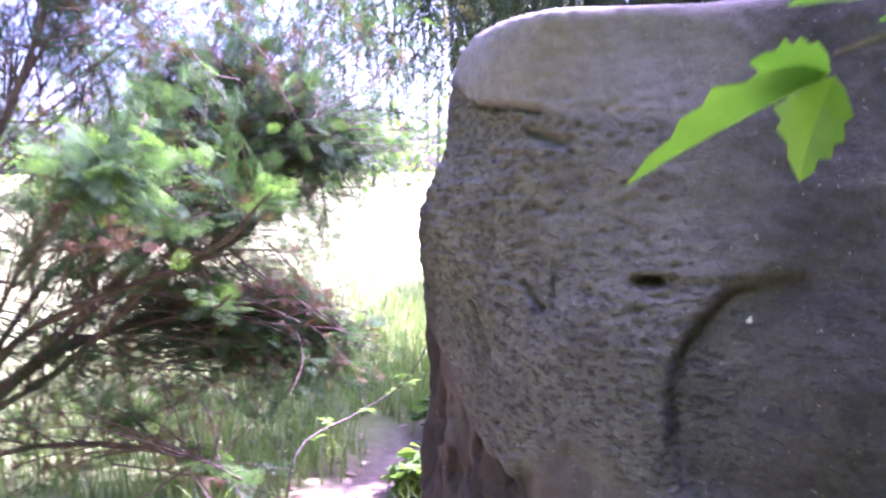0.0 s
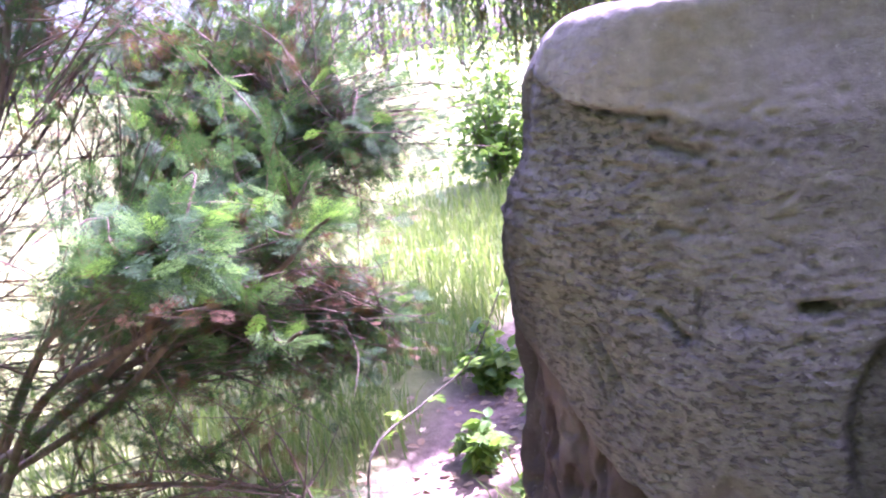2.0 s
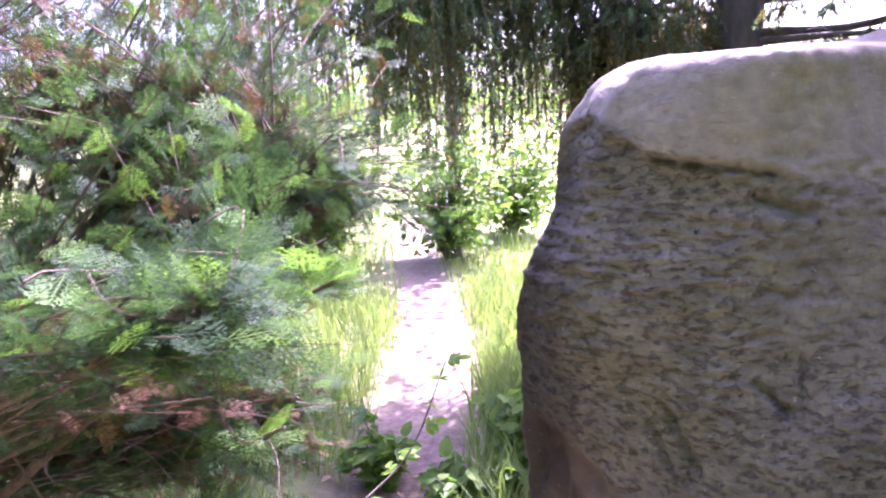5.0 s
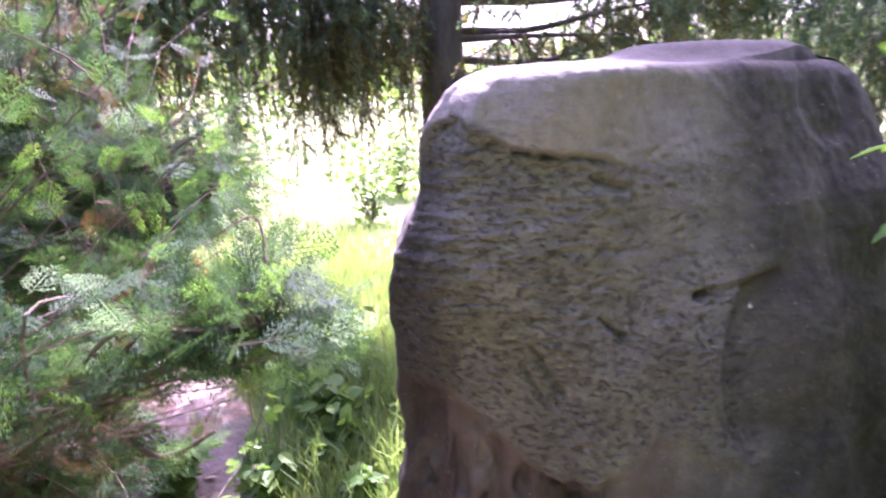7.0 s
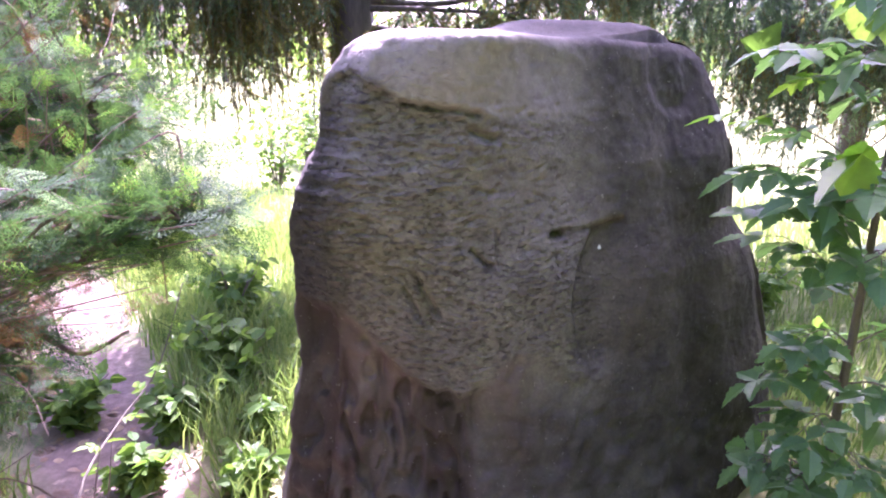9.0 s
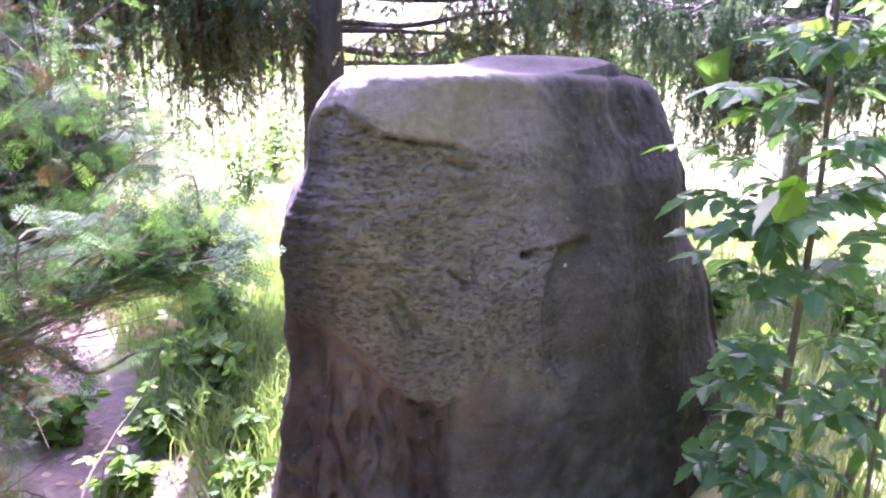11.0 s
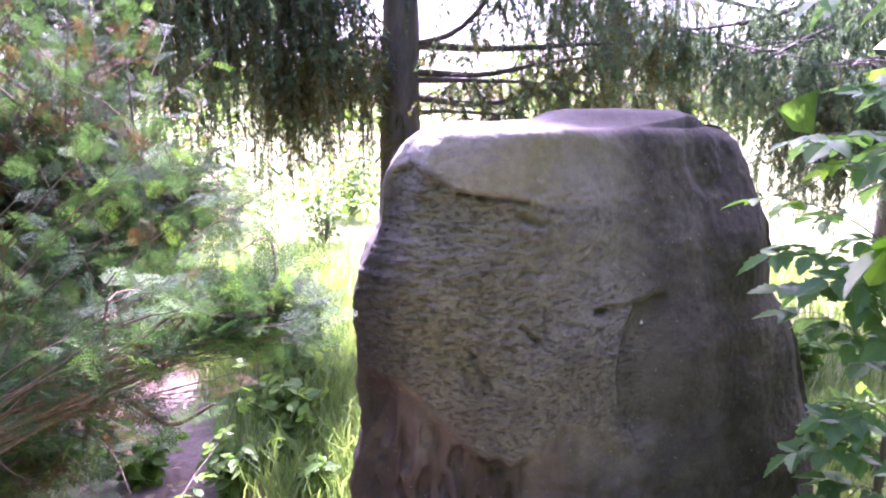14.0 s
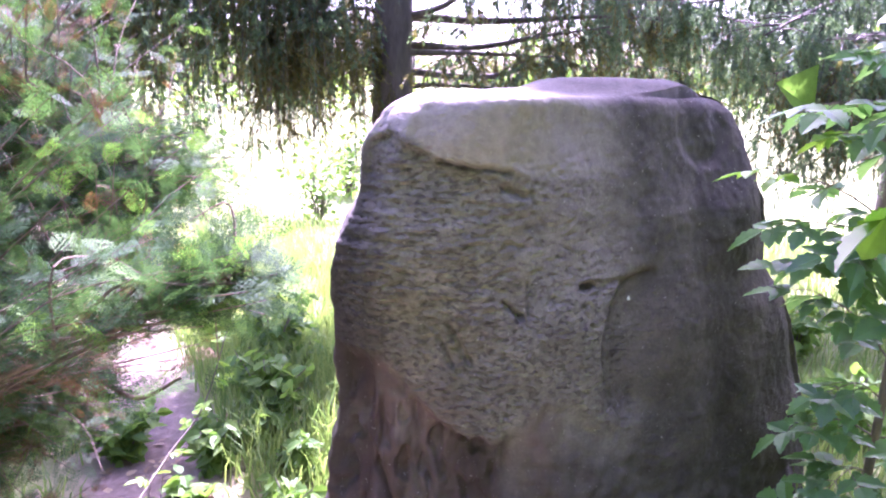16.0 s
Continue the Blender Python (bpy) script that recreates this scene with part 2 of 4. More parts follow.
EDGE_U = [-0.90, -0.66, -0.585, -0.53, -0.46, -0.25, -0.10, 0.2, 1.0]
EDGE_Z = [1.45, 1.455, 1.525, 1.49, 1.44, 1.405, 1.38, 1.40, 1.42]


def step(x, a, b):
    t = max(0.0, min(1.0, (x - a) / (b - a)))
    return t * t * (3 - 2 * t)


def groove(u, z, a, b, width, depth):
    """Scratch from a to b on the front face."""
    ax, az, bx, bz = *a, *b
    dx, dz = bx - ax, bz - az
    t = max(0.0, min(1.0, ((u - ax) * dx + (z - az) * dz) / (dx * dx + dz * dz)))
    d = math.hypot(u - ax - t * dx, z - az - t * dz)
    d *= 1 + 0.35 * noise.noise((u * 60, z * 60, 3))
    return -depth * math.exp(-(d / width) ** 2)


def arc_distance(u, z):
    """Distance to the curved break in the front, and the break's u at that height."""
    best = 9.0
    for (ax, az), (bx, bz) in zip(ARC, ARC[1:]):
        dx, dz = bx - ax, bz - az
        t = max(0.0, min(1.0, ((u - ax) * dx + (z - az) * dz) / (dx * dx + dz * dz)))
        best = min(best, math.hypot(u - ax - t * dx, z - az - t * dz))
    return best, float(np.interp(z, [q[1] for q in reversed(ARC)], [q[0] for q in reversed(ARC)]))


def relief(u, z):
    """Height of the worked front face above its smooth form, in metres."""
    lip = float(np.interp(u, LIP_U, LIP_Z)) + 0.035 * noise.noise((u * 9, z * 4, 7)) + 0.02 * noise.noise((u * 26, z * 12, 8))
    edge = float(np.interp(u, EDGE_U, EDGE_Z)) + 0.012 * noise.noise((u * 14, z * 5, 0)) + 0.014 * noise.noise((u * 45, z * 30, 3))
    upper_left = step(-u, 0.18, 0.34) * step(edge - z, 0.0, 0.018) * step(z, 0.75, 1.2)
    smooth_top = max(step(z, 1.40, 1.46), step(u, -0.05, 0.15) * step(z, 1.0, 1.15))
    tooled = (1 - 0.8 * smooth_top) * step(z, lip - 0.03, lip + 0.03)
    h = 0.020 * noise.noise((u * 2.6, z * 2.6, 11)) + 0.009 * noise.noise((u * 7, z * 7, 2))
    tooled *= 1 - 0.8 * step(u, 0.06, 0.20)
    rough = 0.65 + 0.5 * step(noise.noise((u * 3.2, z * 3.2, 31)), -0.3, 0.4)
    h += tooled * rough * (0.0030 * noise.noise((u * 13, z * 20, 5)) + 0.0040 * noise.noise((u * 42 + 8 * z, z * 60, 9)))
    h -= tooled * rough * 0.0055 * step(noise.noise((u * 34 + 14 * z, z * 54 - 12 * u, 15)), 0.26, 0.46)
    h += (1 - tooled) * 0.004 * noise.noise((u * 34, z * 34, 6)) - 0.0015 * step(noise.noise((u * 30, z * 30, 16)), 0.45, 0.7)
    h += upper_left * (-0.020 * step(z, 1.2, 1.4) + 0.006 * noise.noise((u * 8, z * 26, 1)) + 0.007 * noise.noise((u * 20, z * 62, 8)) - 0.004 * step(noise.noise((u * 12, z * 55, 18)), 0.15, 0.35))
    h += groove(u, z, (-0.46, 1.432), (-0.25, 1.405), 0.007, 0.026)
    h += groove(u, z, (-0.27, 1.36), (-0.20, 1.335), 0.013, 0.022)
    below = step(lip - z, -0.010, 0.05)
    h -= below * (0.004 + 0.034 * step(-u, 0.18, 0.34))
    h += below * (0.016 * noise.noise((u * 8, z * 5, 3)) + 0.010 * noise.noise((u * 19, z * 17, 5)))
    corner = below * step(-u, 0.20, 0.36)
    h += corner * (0.022 * noise.noise((u * 15, z * 3.2, 12)) + 0.014 * noise.noise((u * 28, z * 11, 17)))
    h += corner * (0.018 * abs(noise.noise((u * 34, z * 10, 61))) - 0.022 * step(noise.noise((u * 30, z * 11, 62)), 0.10, 0.24)) * step(0.78 - z, 0.0, 0.2)
    h += corner * step(0.5 - z, 0.0, 0.2) * 0.020 * noise.noise((u * 13, z * 14, 27))
    h -= 0.018 * step(-u, 0.26, 0.29) * (1 - step(-u, 0.29, 0.36)) * step(lip - z, 0.0, 0.03)
    # curved break: a step down to the right that runs out
    far, at = arc_distance(u + 0.010 * noise.noise((u * 12, z * 12, 4)), z + 0.010 * noise.noise((u * 12, z * 12, 14)))
    inside = step(u - at, -0.004, 0.012) * step(z, 0.60, 0.70) * step(1.10 - z, 0.0, 0.05)
    h -= 0.030 * inside * (1 - step(u - at, 0.02, 0.26)) * (1 - step(u, 0.20, 0.34))
    h -= 0.016 * math.exp(-(far / 0.012) ** 2) * (0.6 + 0.4 * step(z, 0.75, 0.9)) * (1 - 0.8 * step(u, 0.14, 0.27))
    h += groove(u, z, (0.03, 1.055), (0.25, 1.075), 0.010, 0.006)
    # darker right flank, broken back
    h -= 0.022 * step(u + 0.10 * noise.noise((z * 3, 2, 9)) + 0.03 * noise.noise((z * 12, u * 8, 19)), 0.42, 0.56) * (1 - step(u, 0.58, 0.84)) * step(1.12 - z, -0.05, 0.12)
    h -= 0.020 * step(0.16 - math.hypot(u - 0.55, z - 1.52), 0.0, 0.05)
    h += 0.022 * step(u, 0.3, 0.5) * noise.noise((u * 5, z * 4, 41))
    # hole, dents and scratches
    h -= 0.050 * math.exp(-(((u - 0.003) / 0.027) ** 4 + ((z - 1.061) / 0.0115) ** 4))
    h -= 0.010 * math.exp(-(((u + 0.110) / 0.022) ** 2 + ((z - 1.032) / 0.012) ** 2))
    h += groove(u, z, (-0.268, 1.035), (-0.215, 0.985), 0.007, 0.022)
    h += groove(u, z, (-0.195, 1.085), (-0.190, 0.985), 0.005, 0.012)
    h += groove(u, z, (-0.430, 0.970), (-0.365, 0.850), 0.008, 0.020)
    h += groove(u, z, (-0.455, 0.930), (-0.420, 0.850), 0.007, 0.015)
    h += groove(u, z, (-0.265, 1.205), (-0.205, 1.190), 0.007, 0.011)
    h += groove(u, z, (-0.30, 0.90), (-0.22, 0.84), 0.005, 0.005)
    return h


def stone_loop(z, nf):
    """Closed outline of the stone at height z, with the share along the front (or -1)."""
    left, right = np.interp(z, LEFT_Z, LEFT_U), np.interp(z, RIGHT_Z, RIGHT_U)
    lean = 0.24 * (z - 1.0) if z > 1.0 else 0.12 * (z - 1.0)
    s = np.linspace(0, 1, nf)
    u = left + (right - left) * s
    v = np.interp(s, FRONT_S, FRONT_V)
    t = np.clip((s - 0.14) / 0.30, 0, 1)
    v = v + lean * t * t * (3 - 2 * t) * (1 - 0.5 * np.clip((s - 0.8) / 0.2, 0, 1))
    front = np.stack([u, v], 1)
    k = 34
    rs = np.linspace(0, 1, k)[1:-1]
    rside = np.stack([right - 0.10 * rs ** 2, v[-1] + (0.30 - v[-1]) * rs], 1)
    bs = np.linspace(1, 0, 70)
    back = np.stack([left + 0.06 + (right - 0.10 - left - 0.06) * bs, 0.30 + 0.10 * np.sin(np.pi * bs) ** 0.6], 1)
    lside = np.stack([left + 0.06 * (1 - rs), 0.30 + (v[0] - 0.30) * rs], 1)
    loop = np.vstack([front, rside, back, lside])
    for _ in range(5):
        loop = 0.5 * loop + 0.25 * (np.roll(loop, 1, 0) + np.roll(loop, -1, 0))
    return loop


def build_stone():
    nf, nz = 330, 316
    verts, weather_and_skylight, shade_marks = [], [], []
    TOP = 1.618
    levels = list(np.linspace(-0.06, TOP, nz))
    for z in levels:
        loop = stone_loop(max(z, 0.0), nf)
        way = np.roll(loop, -1, 0) - np.roll(loop, 1, 0)
        nrm = np.stack([way[:, 1], -way[:, 0]], 1)
        nrm /= np.linalg.norm(nrm, axis=1)[:, None]
        inset = 0.030 * (1 - math.sqrt(max(0.0, 1 - max(0.0, (z - TOP + 0.035) / 0.035) ** 2)))
        for i, ((u, v), (nu, nv)) in enumerate(zip(loop, nrm)):
            front = step(-nv, 0.15, 0.5)
            h = front * relief(u, z) if front > 0 else 0.0
            if front < 1:
                h += (1 - front) * (0.022 * noise.noise((u * 4, v * 4, z * 5)) + 0.007 * noise.noise((u * 11, v * 11, z * 20)) + 0.003 * noise.noise((u * 40, v * 40, z * 50)))
            h -= inset
            verts.append((u + nu * h, v + nv * h, z + 0.010 * noise.noise((u * 3, v * 3, 20)) * step(z, 1.4, 1.6)))
            moss = step(-u, 0.16, 0.42) * step(z, 0.45, 0.85) * (1 - step(z, 1.42, 1.50)) * (1 - 0.55 * step(-u, 0.60, 0.72))
            moss *= 0.50 + 0.5 * noise.noise((u * 5, z * 5, 2))
            lip = float(np.interp(u, LIP_U, LIP_Z))
            rust = step(lip - z, -0.02, 0.06) * step(-u, -0.1, 0.3) * 0.8 + 0.35 * step(-u, 0.35, 0.5) * (1 - step(z, 0.7, 1.0))
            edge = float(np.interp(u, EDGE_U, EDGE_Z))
            # sky light caught by the upper left facet, painted as a paler colour
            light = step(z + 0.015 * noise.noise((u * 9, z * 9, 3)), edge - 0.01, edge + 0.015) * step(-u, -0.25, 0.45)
            light = max(light, 0.35 * step(lip - z, 0.02, 0.08) * step(-u, 0.42, 0.62) * step(noise.noise((u * 16, z * 7, 63)), 0.05, 0.3) * step(0.8 - z, 0.0, 0.2))
            rust *= 0.45 + 0.75 * step(noise.noise((u * 7, z * 2.5, 33)), -0.35, 0.45)
            # right flank turned from the open sky: its shade painted in, with dark patina
            shade_stain = step(u + 0.13 * noise.noise((z * 2.3, u * 1.5, 21)) + 0.03 * noise.noise((z * 11, u * 9, 25)), 0.30, 0.48) * (0.95 + 0.2 * noise.noise((u * 4, z * 4, 22)))
            shade_stain = max(shade_stain, 0.40 * step(u + 0.10 * noise.noise((u * 5, z * 5, 23)), 0.10, 0.30) * step(1.12 - z + 0.1 * noise.noise((u * 6, z * 2, 24)), 0.0, 0.1))
            # shade of the recess under the lip, painted into the colour
            shade_stain = max(shade_stain, 0.7 * step(lip - z, -0.01, 0.03) * step(-u, 0.20, 0.28) * (1 - step(-u, 0.34, 0.50)))
            # darker towards the foot
            shade_stain = max(shade_stain, (0.45 + 0.3 * step(u, -0.25, 0.1)) * step(0.72 - z + 0.1 * noise.noise((u * 4, z * 4, 8)), 0.0, 0.25))
            # left edge darker below the top facet
            shade_stain = max(shade_stain, 0.75 * step(-u, 0.57, 0.68) * (1 - step(z, 1.40, 1.50)))
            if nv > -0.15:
                shade_stain = 0.25
            # painted shade deepening gradually towards the right
            shade_stain = max(shade_stain, 0.75 * step(u + 0.10 * noise.noise((u * 3, z * 3, 51)) + 0.04 * noise.noise((u * 13, z * 13, 52)), 0.02, 0.26))
            # shade inside the curved break's groove, painted along the arc
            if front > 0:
                shade_stain = max(shade_stain, 0.9 * math.exp(-(arc_distance(u, z)[0] / 0.014) ** 2) * step(z, 0.6, 0.8) * (1 - 0.8 * step(u, 0.13, 0.26)))
            dot = 1.0 if math.hypot(u - 0.182, z - 0.997) < 0.0042 else 0.0
            shade_marks.append((max(0, min(1, shade_stain)), dot, front * (1 - 0.75 * step(u, 0.06, 0.24)) * (1 - 0.75 * step(z, edge - 0.02, edge + 0.03)) * step(z, lip - 0.04, lip + 0.04) * (1 - 0.7 * step(z, 0.98, 1.2) * step(u, -0.38, -0.2)), 1))
            weather_and_skylight.append((max(0, min(1, moss)), max(0, min(1, rust)), max(0, min(1, light * 0.75)), 1))
    n = len(verts) // nz
    faces = [[k * n + i, k * n + (i + 1) % n, (k + 1) * n + (i + 1) % n, (k + 1) * n + i] for k in range(nz - 1) for i in range(n)]
    base = (nz - 1) * n
    rim = np.array(verts[base:base + n])
    rings = 26
    for r in range(1, rings + 1):
        f = r / rings
        for i in range(n):
            u, v, z = rim[i]
            cu, cv = max(-0.40, min(0.40, u)), 0.22
            uu, vv = u + (cu - u) * f, v + (cv - v) * f
            rise = 0.046 * step(vv, 0.02, 0.22) * step(uu, -0.16, 0.06) * (1 - step(uu, 0.46, 0.64)) + 0.012 * (1 - (1 - f) ** 2)
            rise += 0.008 * noise.noise((uu * 9, vv * 9, 1)) * min(1, f * 4)
            verts.append((uu, vv, z + rise))
            # top face coloured darker to stand in for tree shade over it
            weather_and_skylight.append((0, 0, 0.15, 1))
            shade_marks.append((0.75, 0, 0, 1))
        a, b = base + (r - 1) * n, base + r * n
        faces += [[a + i, a + (i + 1) % n, b + (i + 1) % n, b + i] for i in range(n)]
    ob = mesh_object("standing_stone", verts, faces, STONE, smooth=True)
    layer = ob.data.color_attributes.new("weather_and_skylight", "FLOAT_COLOR", "POINT")
    layer.data.foreach_set("color", np.array(weather_and_skylight).ravel())
    layer = ob.data.color_attributes.new("shade_marks", "FLOAT_COLOR", "POINT")
    layer.data.foreach_set("color", np.array(shade_marks).ravel())
    ob.matrix_world = STONE_PLACE
    tagged(ob, "tall weathered grey-brown sandstone slab with mossy strata and tool marks", "standing stone")


build_stone()


# ---- cypress shrub ----
def fan_spray(rng):
    """A flat fan of scale-leaved twigs, 1 long, in the xy plane along +y."""
    verts, faces = [], []

    def sliver(p, q, w):
        p, q = np.array(p), np.array(q)
        d = q - p
        s = np.array([d[1], -d[0], 0]) / (np.linalg.norm(d) + 1e-9) * w
        k = len(verts)
        mid = p + d * 0.55
        verts.extend([p - s * 0.4, p + s * 0.4, mid + s, q, mid - s])
        faces.append([k, k + 1, k + 2, k + 3, k + 4])

    sliver((0, 0, 0), (0, 1, 0.0), 0.009)
    for i in range(8):
        y = 0.08 + 0.115 * i
        for sgn in (-1, 1):
            length = (0.46 * math.sin(math.pi * min(1, 0.22 + y * 0.85)) + 0.06) * rng.uniform(0.75, 1.15)
            a = math.radians(rng.uniform(38, 52))
            base = np.array([0, y + (0.04 if sgn > 0 else 0), 0])
            way = np.array([sgn * math.sin(a), math.cos(a), rng.uniform(-0.12, 0.05)])
            sliver(base, base + way * length, 0.0085)
            for j in range(1, 4):
                b = base + way * length * j / 4
                for s2 in (-1, 1):
                    a2 = a + s2 * math.radians(38)
                    w2 = np.array([sgn * math.sin(a2), math.cos(a2), rng.uniform(-0.1, 0.1)])
                    sliver(b, b + w2 * length * 0.34 * (1 - 0.13 * j), 0.0085)
    return np.array(verts), faces


def build_cypress():
    rng = random.Random(5)
    sprays = [fan_spray(rng) for _ in range(4)]
    shrub = thing("cypress_shrub", (-2.05, 3.0, 0), "sprawling green cypress shrub with brown dead inner twigs beside the path", "shrub")
    off = np.array(shrub.location)
    limbs = [
        smooth_line([(-2.05, 3.0, -0.05), (-1.55, 2.75, 0.62), (-1.13, 2.58, 0.86), (-0.68, 2.51, 1.03), (-0.50, 2.57, 1.18)], 22),
        smooth_line([(-2.05, 3.0, 0.10), (-1.45, 2.90, 0.60), (-0.95, 3.00, 0.74), (-0.55, 3.15, 0.68), (-0.30, 3.25, 0.58)], 22),
        smooth_line([(-2.05, 3.0, 0.05), (-1.85, 2.85, 0.9), (-1.35, 2.62, 1.5), (-1.10, 2.60, 2.1), (-0.95, 2.62, 2.6)], 22),
        smooth_line([(-2.05, 3.0, 0.10), (-1.45, 2.60, 0.80), (-1.00, 2.15, 1.12), (-0.76, 1.95, 1.24), (-0.61, 1.85, 1.29)], 26),
        smooth_line([(-2.05, 3.0, 0.05), (-1.55, 2.95, 0.8), (-0.95, 2.85, 1.25), (-0.55, 2.75, 1.42), (-0.30, 2.68, 1.34)], 22),
        smooth_line([(-2.05, 3.0, 0.10), (-1.75, 2.55, 0.7), (-1.65, 2.2, 1.15), (-1.50, 2.05, 1.6)], 18),
        smooth_line([(-2.05, 3.0, 0.10), (-1.35, 2.7, 0.34), (-0.8, 2.45, 0.42), (-0.55, 2.3, 0.40)], 18),
        smooth_line([(-2.05, 3.0, 0.25), (-1.42, 2.75, 0.62), (-0.90, 2.56, 1.04), (-0.82, 2.54, 1.05), (-0.70, 2.48, 1.04), (-0.62, 2.46, 1.11), (-0.57, 2.47, 1.20), (-0.49, 2.50, 1.31)], 26),
        smooth_line([(-0.70, 2.48, 1.04), (-0.59, 2.40, 1.09), (-0.51, 2.36, 1.17), (-0.44, 2.30, 1.22)], 16),
        smooth_line([(-2.05, 3.0, 0.20), (-1.35, 2.75, 0.58), (-0.86, 2.58, 0.97), (-0.71, 2.51, 0.96), (-0.64, 2.38, 0.89), (-0.56, 2.30, 0.94)], 26),
    ]
    for ln, r in zip(limbs, (0.020, 0.018, 0.020, 0.010, 0.016, 0.014, 0.012, 0.017, 0.009, 0.015)):
        p = Pile()
        add_tube(p, ln - off, r, 0.004, 8, 0.14, rng)
        p.make("limb", [BARK_CYPRESS], shrub, smooth=True)
    # crowns: centre, radii, branches, share of dead
    clumps = [
        ((-0.72, 2.36, 1.32), (0.36, 0.42, 0.36), 52, 0.12, limbs[0]),
        ((-0.40, 2.72, 1.36), (0.32, 0.30, 0.28), 56, 0.15, limbs[4]),
        ((-0.55, 3.22, 0.62), (0.36, 0.30, 0.34), 60, 0.35, limbs[1]),
        ((-1.05, 2.90, 2.10), (0.55, 0.45, 0.50), 96, 0.40, limbs[2]),
        ((-0.70, 2.02, 1.24), (0.25, 0.18, 0.15), 30, 0.06, limbs[3]),
        ((-0.95, 2.85, 1.00), (0.50, 0.45, 0.45), 38, 0.65, limbs[1]),
        ((-1.60, 2.45, 1.35), (0.40, 0.40, 0.55), 60, 0.35, limbs[5]),
        ((-0.62, 2.46, 0.42), (0.34, 0.30, 0.26), 7, 0.45, limbs[6]),
        ((-1.25, 2.55, 0.50), (0.42, 0.36, 0.36), 26, 0.50, limbs[6]),
        ((-0.90, 3.05, 1.60), (0.55, 0.40, 0.42), 126, 0.45, limbs[4]),
        ((-1.75, 2.95, 1.85), (0.55, 0.45, 0.65), 54, 0.50, limbs[2]),
        ((-0.45, 3.10, 1.80), (0.42, 0.35, 0.42), 62, 0.30, limbs[4]),
        ((-0.16, 2.88, 1.30), (0.24, 0.28, 0.24), 30, 0.12, limbs[4]),
        ((-0.40, 3.36, 0.55), (0.24, 0.22, 0.26), 24, 0.35, limbs[1]),
        ((-0.72, 1.87, 1.28), (0.12, 0.09, 0.07), 7, 0.03, limbs[3]),
        ((-0.82, 3.35, 0.40), (0.42, 0.30, 0.36), 58, 0.45, limbs[1]),
        ((-1.08, 3.30, 0.95), (0.42, 0.30, 0.40), 46, 0.50, limbs[1]),
        ((-0.52, 3.35, 1.00), (0.30, 0.30, 0.34), 34, 0.35, limbs[4]),
        ((-0.55, 3.00, 1.45), (0.38, 0.35, 0.34), 58, 0.20, limbs[4]),
        ((-1.30, 3.15, 0.60), (0.45, 0.40, 0.50), 84, 0.50, limbs[1]),
        ((-0.75, 3.20, 0.70), (0.40, 0.35, 0.45), 22, 0.45, limbs[1]),
        ((-1.55, 3.45, 1.50), (0.65, 0.40, 0.70), 76, 0.45, limbs[2]),
        ((-1.55, 2.85, 0.70), (0.50, 0.40, 0.45), 52, 0.55, limbs[5]),
    ]
    twigs, crown = Pile(), Pile()
    for centre, radii, count, dead, limb in clumps:
        young = 0.55 if radii[2] < 0.20 else 0.20
        for _ in range(count):
            while True:
                q = np.array([rng.uniform(-1, 1) for _ in range(3)])
                if 0.15 < np.linalg.norm(q) < 1:
                    break
            end = np.array(centre) + q * radii
            start = limb[int(rng.uniform(0.25, 0.95) * (len(limb) - 1))]
            gap = np.linalg.norm(end - start)
            if gap > 0.75:
                start = end + (start - end) * 0.75 / gap
            mid = (start + end) / 2 + np.array([rng.uniform(-0.06, 0.06), rng.uniform(-0.06, 0.06), rng.uniform(-0.02, 0.09)])
            line = smooth_line([start, mid, end], 9)
            add_tube(twigs, line - off, 0.004, 0.001, 4)
            is_dead = rng.random() < dead
            out = (end - start) / (np.linalg.norm(end - start) + 1e-6)
            for k in range(17):
                f = 1 - 0.048 * k
                at = line[int(f * 8)] + np.array([rng.gauss(0, 0.02) for _ in range(3)])
                way = out * 0.7 + np.array([rng.gauss(0, 0.55), rng.gauss(0, 0.55), rng.gauss(-0.05, 0.40)])
                sp, fc = rng.choice(sprays)
                size = rng.uniform(0.048, 0.098) * (0.75 if is_dead else 1)
                m = frame_of(way, rng.gauss(0, 0.8))
                mat = 2 if is_dead and rng.random() < 0.8 else (1 if k < 6 and rng.random() < young else 0)
                crown.add((sp * size) @ m.T + at - off, fc, mat)
    for limb in limbs:
        for _ in range(26):
            f = rng.uniform(0.6, 1.0)
            k = min(len(limb) - 2, int(f * (len(limb) - 1)))
            way = (limb[k + 1] - limb[k]) / np.linalg.norm(limb[k + 1] - limb[k]) + np.array([rng.gauss(0, 0.6), rng.gauss(0, 0.6), rng.gauss(0, 0.3)])
            sp, fc = rng.choice(sprays)
            crown.add((sp * rng.uniform(0.07, 0.13)) @ frame_of(way, rng.gauss(0, 0.5)).T + limb[k] - off, fc, 1 if rng.random() < 0.4 else 0)
    # bare dead twigs inside
    for _ in range(130):
        limb = limbs[rng.choice((0, 1, 1, 2, 4, 5, 6))]
        a = limb[int(rng.uniform(0.3, 0.9) * (len(limb) - 1))]
        b = a + np.array([rng.gauss(0.05, 0.16), rng.gauss(-0.03, 0.16), rng.gauss(0.02, 0.14)])
        add_tube(twigs, smooth_line([a, (a + b) / 2 + np.array([rng.gauss(0, 0.03) for _ in range(3)]), b], 7) - off, 0.004, 0.001, 4)
    twigs.make("brushwood", [BARK_CYPRESS], shrub, "thin grey-brown twigs")["kind"] = "stuff"
